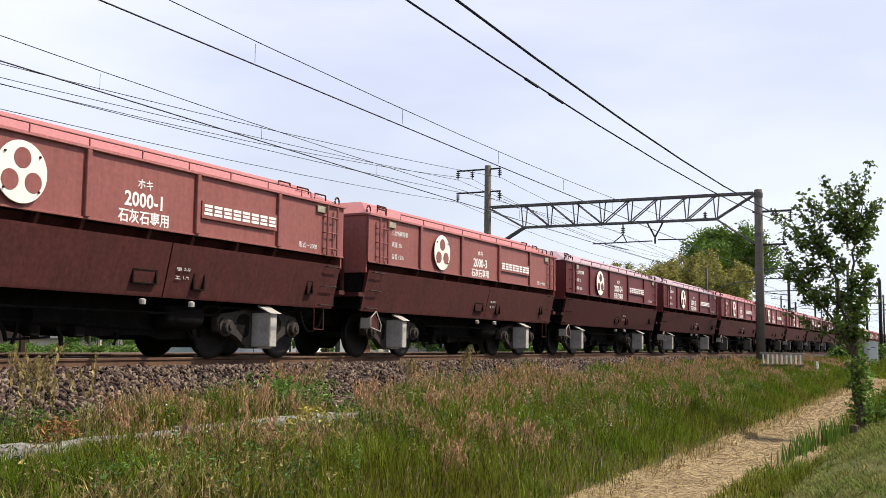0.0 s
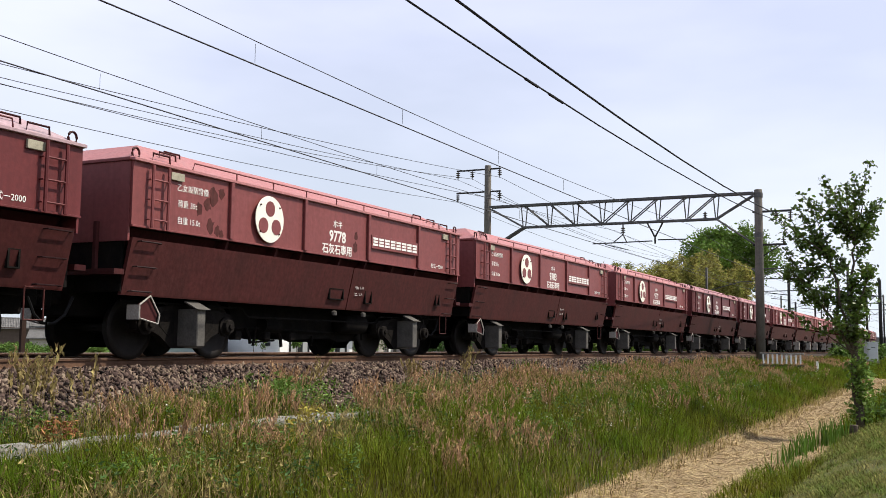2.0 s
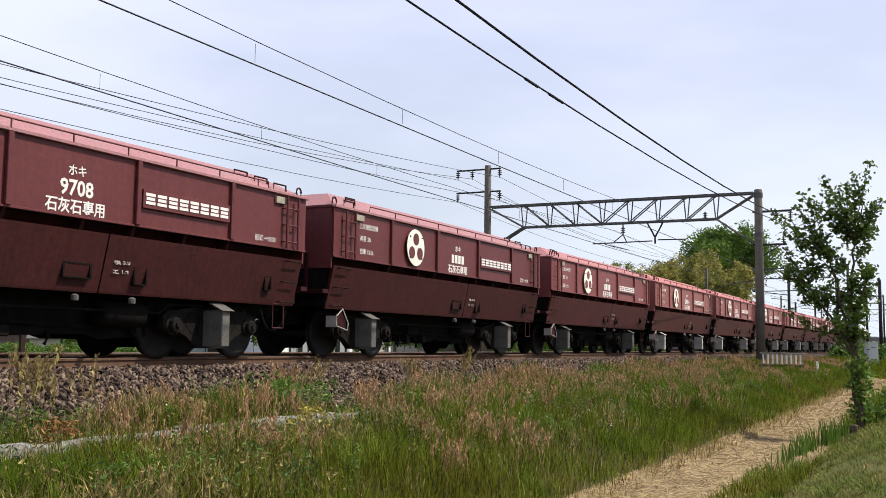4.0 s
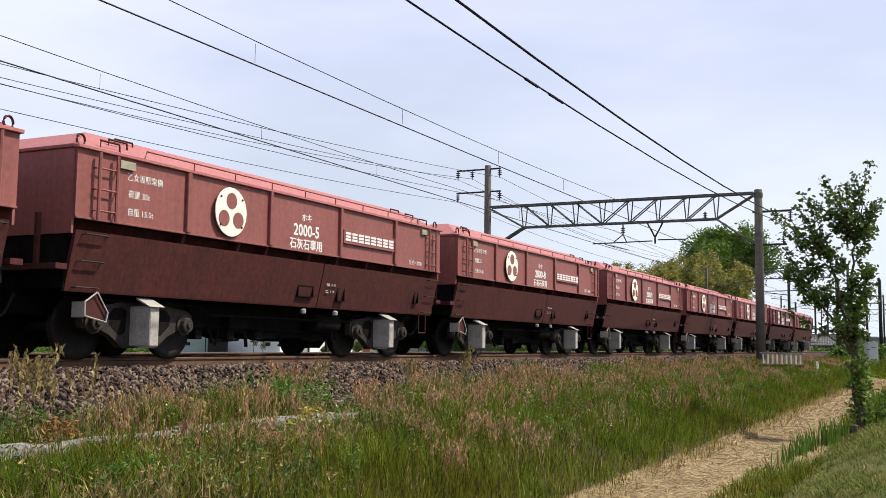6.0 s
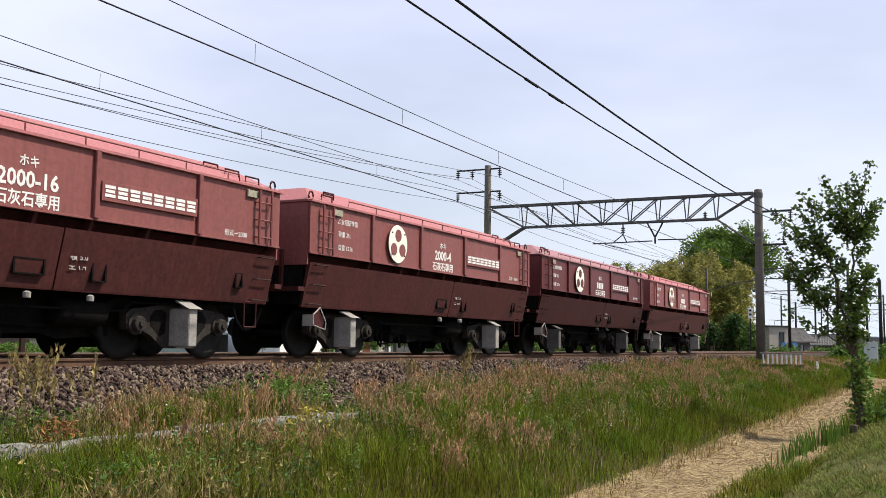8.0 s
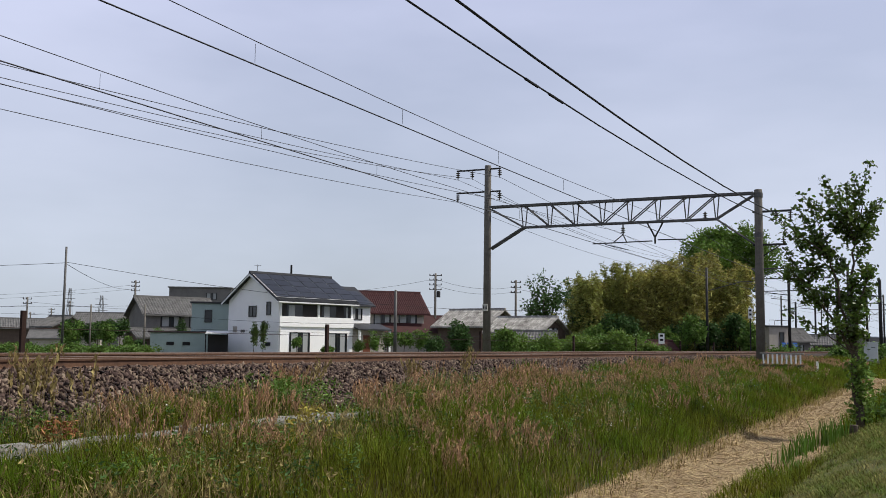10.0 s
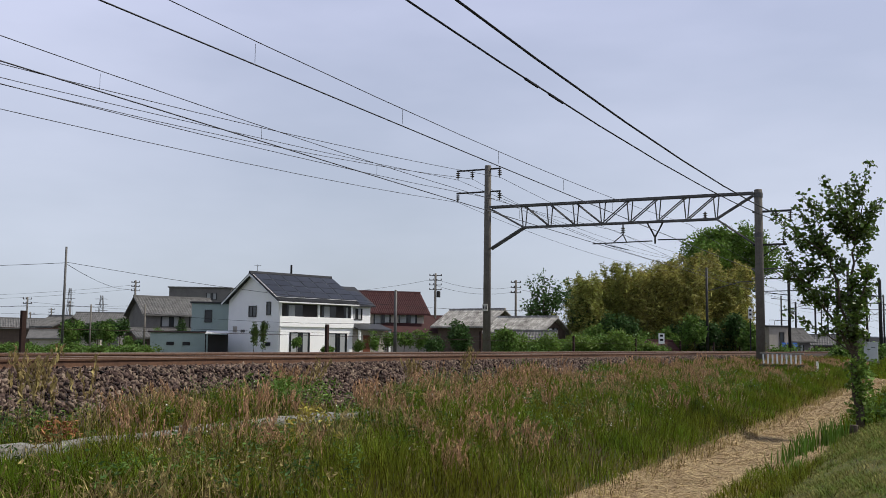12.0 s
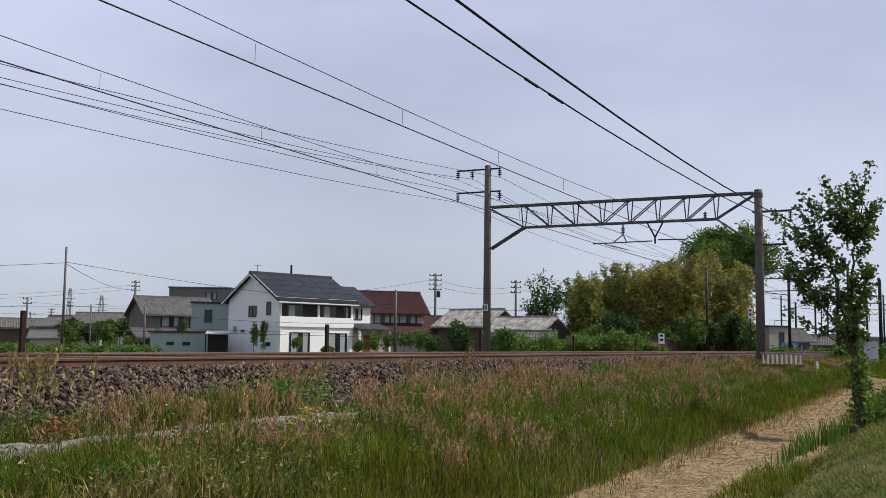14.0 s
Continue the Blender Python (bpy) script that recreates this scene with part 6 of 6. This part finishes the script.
bush = [(21.9 + RNG.normal(0, 0.35), 1.15 + RNG.normal(0, 0.22), -1.05 + abs(RNG.normal(0, 0.28))) for _ in range(70)]
v_, f_ = leaves(bush, 0.09, 93, 0.06, 9, 0.6, 0.1, 0.5)
soup("low_shrub", v_, f_, M["leaf_mid"], "low green shrub at the foot of the tree", "shrub", kind="thing")
st = thing("cut_stump", "small weathered cut stump in the bank", "stump", m=pose(20.2, 1.62, float(ground_z(1.62, 20)) - 0.04))
part("wood", lathe(bmesh.new(), [(0.10, 0), (0.085, 0.10), (0.08, 0.24), (0.07, 0.25)], 12), M["bark"], st)


def crown_points(c, rad, n, seed, lumps=9):
    """Tuft centres on the shells of several lobes, so that the outline is uneven."""
    r = np.random.default_rng(seed)
    lob = r.normal(0, 1, (lumps, 3))
    lob = lob / np.linalg.norm(lob, axis=1)[:, None] * r.uniform(0.15, 0.62, (lumps, 1)) * np.array(rad)
    lr = r.uniform(0.24, 0.44, lumps) * (9 / lumps) ** 0.33
    i = r.integers(0, lumps, n)
    d = r.normal(0, 1, (n, 3))
    d /= np.linalg.norm(d, axis=1)[:, None]
    return np.array(c) + lob[i] + d * (lr[i] * r.uniform(0.7, 1.05, n))[:, None] * np.array(rad)


def far_tree(label, lat, dep, zc, rad, n, per, size, spread, material, seed, trunk=0.18, limbs=7, category="tree", name="tree", lumps=9, droop=0.1):
    p = spot(lat, dep, G0)
    t = thing(name, label, category, "", Matrix.Translation(p))
    c = (0, 0, zc - G0)
    pts = crown_points(c, rad, n, seed, lumps)
    pts = pts[pts[:, 2] > 0.05]
    if trunk:
        bm = bmesh.new()
        limb(bm, (0, 0, -0.2), (0.1, 0.1, zc - G0), trunk, trunk * 0.5, seed, 0.05)
        part("trunk", bm, M["bark"], t, smooth=True)
        for k in range(limbs):
            q = pts[(k * 37) % len(pts)]
            bm = bmesh.new()
            limb(bm, (0.03, 0.03, (zc - G0) * (0.45 + 0.05 * (k % 4))), tuple(q), trunk * 0.45, 0.02, seed + k, 0.1, 5)
            part("limb", bm, M["bark"], t)
    v, f = leaves(pts, size, seed, spread, per, 0.7, droop, 0.5)
    soup("crown", v, f, M[material], parent=t)
    return t


# the grove: bamboo and trees behind the far track
rs = random.Random(8)
def bamboo_clump(label, lat, dep, top, material, seed, culms=9, width=1.5):
    """Culms that rise close together and arch over at their tips, with hanging sprays of narrow leaves."""
    t = thing("bamboo_clump", label, "bamboo", "", Matrix.Translation(spot(lat, dep, G0)))
    r = random.Random(seed)
    cents = []
    for k in range(culms):
        a = r.uniform(0, 6.283)
        h = (top - G0) * r.uniform(0.62, 1.0)
        foot = Vector((r.gauss(0, 0.3) * width, r.gauss(0, 0.3) * width, -0.1))
        lean = Vector((math.cos(a), math.sin(a), 0)) * width * r.uniform(0.3, 0.9)
        pts = []
        for q in range(11):
            f = q / 10
            pts.append(foot + lean * f ** 2.2 + Vector((0, 0, h * (f - 0.10 * f ** 6))))
        bm = rod(bmesh.new(), pts, 0.045, 4, 0.012)
        part("culm", bm, M["culm"], t)
        for q in range(3, 11):
            rad = 0.62 * math.sin(math.pi * min(0.93, 0.12 + q / 11)) + 0.05
            for _ in range(9):
                p = pts[q].lerp(pts[max(0, q - 1)], r.random())
                cents.append(tuple(p + Vector((r.gauss(0, rad), r.gauss(0, rad), r.gauss(-0.1, 0.25)))))
    v, f = leaves(cents, 0.50, seed, 0.15, 7, 0.5, 0.55, 0.20)
    soup("foliage", v, f, M[material], parent=t)


for i in range(46):
    px = 1022 + 300 * (i + rs.uniform(-0.4, 0.4)) / 46
    dep = rs.uniform(107, 124)
    top_px = 482 - 50 * min(1.0, max(0.0, (px - 1030) / 170)) + rs.uniform(-22, 28)
    if px > 1285:
        top_px += 22
    bamboo_clump("yellow green bamboo clump in a dense grove", (px - 784) / 1790 * dep, dep, 0.26 + (614 - top_px) / 1790 * dep, "bamboo_green" if (i < 14 and i % 3) or i % 6 == 0 else "bamboo", 200 + i)
for i in range(12):
    px = rs.uniform(1050, 1330)
    dep = rs.uniform(101, 106)
    far_tree("green broadleaf shrub at the edge of the grove", (px - 784) / 1790 * dep, dep, rs.uniform(0.4, 2.6), (1.7, 1.7, 1.8), 200, 12, 0.32, 0.2, "leaf_mid" if i % 2 else "leaf_dark", 260 + i, 0.05, 2, "shrub", "shrub")
for i in range(7):
    far_tree("dark green undergrowth below the bamboo", (1215 + 21 * i - 784) / 1790 * 106, 106, 0.3 + 0.5 * (i % 3), (1.5, 1.5, 1.5), 200, 11, 0.3, 0.2, "leaf_dark" if i % 2 else "bamboo_green", 280 + i, 0, 0, "shrub", "shrub")
far_tree("large dark green broadleaf tree above the grove", 36.4, 128, 11.6, (7.2, 7.2, 6.8), 1900, 14, 0.40, 0.35, "tree_green", 301, 0.3, 9, lumps=16)
far_tree("dark green tree behind the grove", 29.5, 130, 8.2, (3.6, 3.6, 3.6), 700, 12, 0.40, 0.33, "leaf_dark", 302, 0.25, 6, lumps=12)
far_tree("pale green open-crowned tree", 12.3, 118, 5.3, (5.2, 5.2, 4.6), 380, 8, 0.36, 0.24, "leaf_dark", 303, 0.16, 22, lumps=26)
far_tree("dark green tree beside the open-crowned tree", 15.2, 108, 3.6, (1.8, 1.8, 2.6), 260, 11, 0.32, 0.22, "leaf_dark", 306, 0.12, 5, lumps=10)
far_tree("dark conifer shrub by the gantry mast", 1.25, 66, 0.75, (1.25, 1.25, 1.75), 420, 12, 0.18, 0.12, "leaf_dark", 304, 0.08, 3, "shrub", "shrub", 10)
far_tree("leafy green shrub by the gantry mast", 4.2, 66, 0.55, (0.95, 0.95, 1.1), 200, 10, 0.20, 0.12, "leaf_mid", 305, 0.06, 4, "shrub", "shrub")
for i in range(20):
    px = 880 + 300 * i / 20 + rs.uniform(-8, 8)
    dep = rs.uniform(68, 82)
    far_tree("wild green shrub beyond the fence", (px - 784) / 1790 * dep, dep, rs.uniform(-0.35, 0.55), (1.35, 1.35, rs.uniform(0.7, 1.25)), 150, 11, 0.22, 0.15, "leaf_mid" if i % 3 else "ivy", 330 + i, 0, 0, "shrub", "shrub")
for i in range(11):
    px = 122 + 95 * i / 10 + rs.uniform(-8, 8)
    dep = rs.uniform(94, 112)
    far_tree("rounded garden tree beside the houses", (px - 784) / 1790 * dep, dep, rs.uniform(0.6, 1.7), (1.1, 1.1, 1.2), 150, 11, 0.24, 0.16, "leaf_mid" if i % 2 else "leaf_dark", 360 + i, 0.07, 2, "tree", "garden_tree")
for i in range(30):
    px = -10 + 290 * i / 30 + rs.uniform(-5, 5)
    dep = rs.uniform(66, 84)
    far_tree("low green hedge plant beyond the tracks", (px - 784) / 1790 * dep, dep, rs.uniform(-0.8, -0.45), (1.2, 1.2, 0.6), 110, 10, 0.18, 0.13, "leaf_mid", 380 + i, 0, 0, "shrub", "shrub")
for i, (px, dep, z, rr, hh, mt) in enumerate(((455, 99, 1.0, 0.45, 1.35, "leaf"), (471, 99.5, 1.2, 0.45, 1.5, "leaf"), (530, 99, 0.2, 0.6, 0.7, "leaf_mid"), (665, 98, 0.5, 0.8, 1.2, "leaf_mid"), (640, 97, 0.0, 0.7, 0.7, "leaf"), (690, 100, 0.5, 1.0, 1.2, "leaf_mid"),
                                               (720, 100, 0.7, 1.2, 1.2, "leaf_mid"), (745, 98, 0.6, 1.1, 1.5, "leaf_mid"), (765, 96, 0.2, 1.1, 1.0, "leaf_dark"), (780, 100, 0.4, 1.2, 1.2, "leaf_dark"), (585, 96, -0.4, 0.8, 0.4, "leaf_mid"), (290, 116, 1.0, 1.0, 1.1, "leaf_mid"),
                                               (325, 118, 1.6, 0.9, 1.7, "leaf_dark"), (232, 108, 0.0, 1.0, 0.9, "leaf_mid"), (255, 106, -0.1, 1.0, 0.8, "leaf_dark"))):
    far_tree("leafy garden plant by the house wall", (px - 784) / 1790 * dep, dep, z, (rr, rr, hh), 120, 10, 0.20, 0.12, mt, 420 + i, 0.04, 3, "plant", "garden_plant", 8)
for i in range(16):
    px = rs.uniform(1350, 1568)
    dep = rs.uniform(90, 170)
    far_tree("low scrub along the far line", (px - 784) / 1790 * dep, dep, rs.uniform(-0.6, 0.1), (1.8, 1.8, 0.8), 90, 9, 0.3, 0.2, "leaf_mid", 450 + i, 0, 0, "shrub", "shrub")


# ---- what moves: the train rolls past at a steady pace ----
def motions():
    for k, w in WAGONS:
        walk(w, [(t, pose(emblem_x(k, t) + 2.27, TRACK_NEAR, 0)) for t in (-1, 0, 1, 2, 3, 4, 5, 6, 7, 8, 9, 10, 11, 12, 13, 14, 15)])


motions()
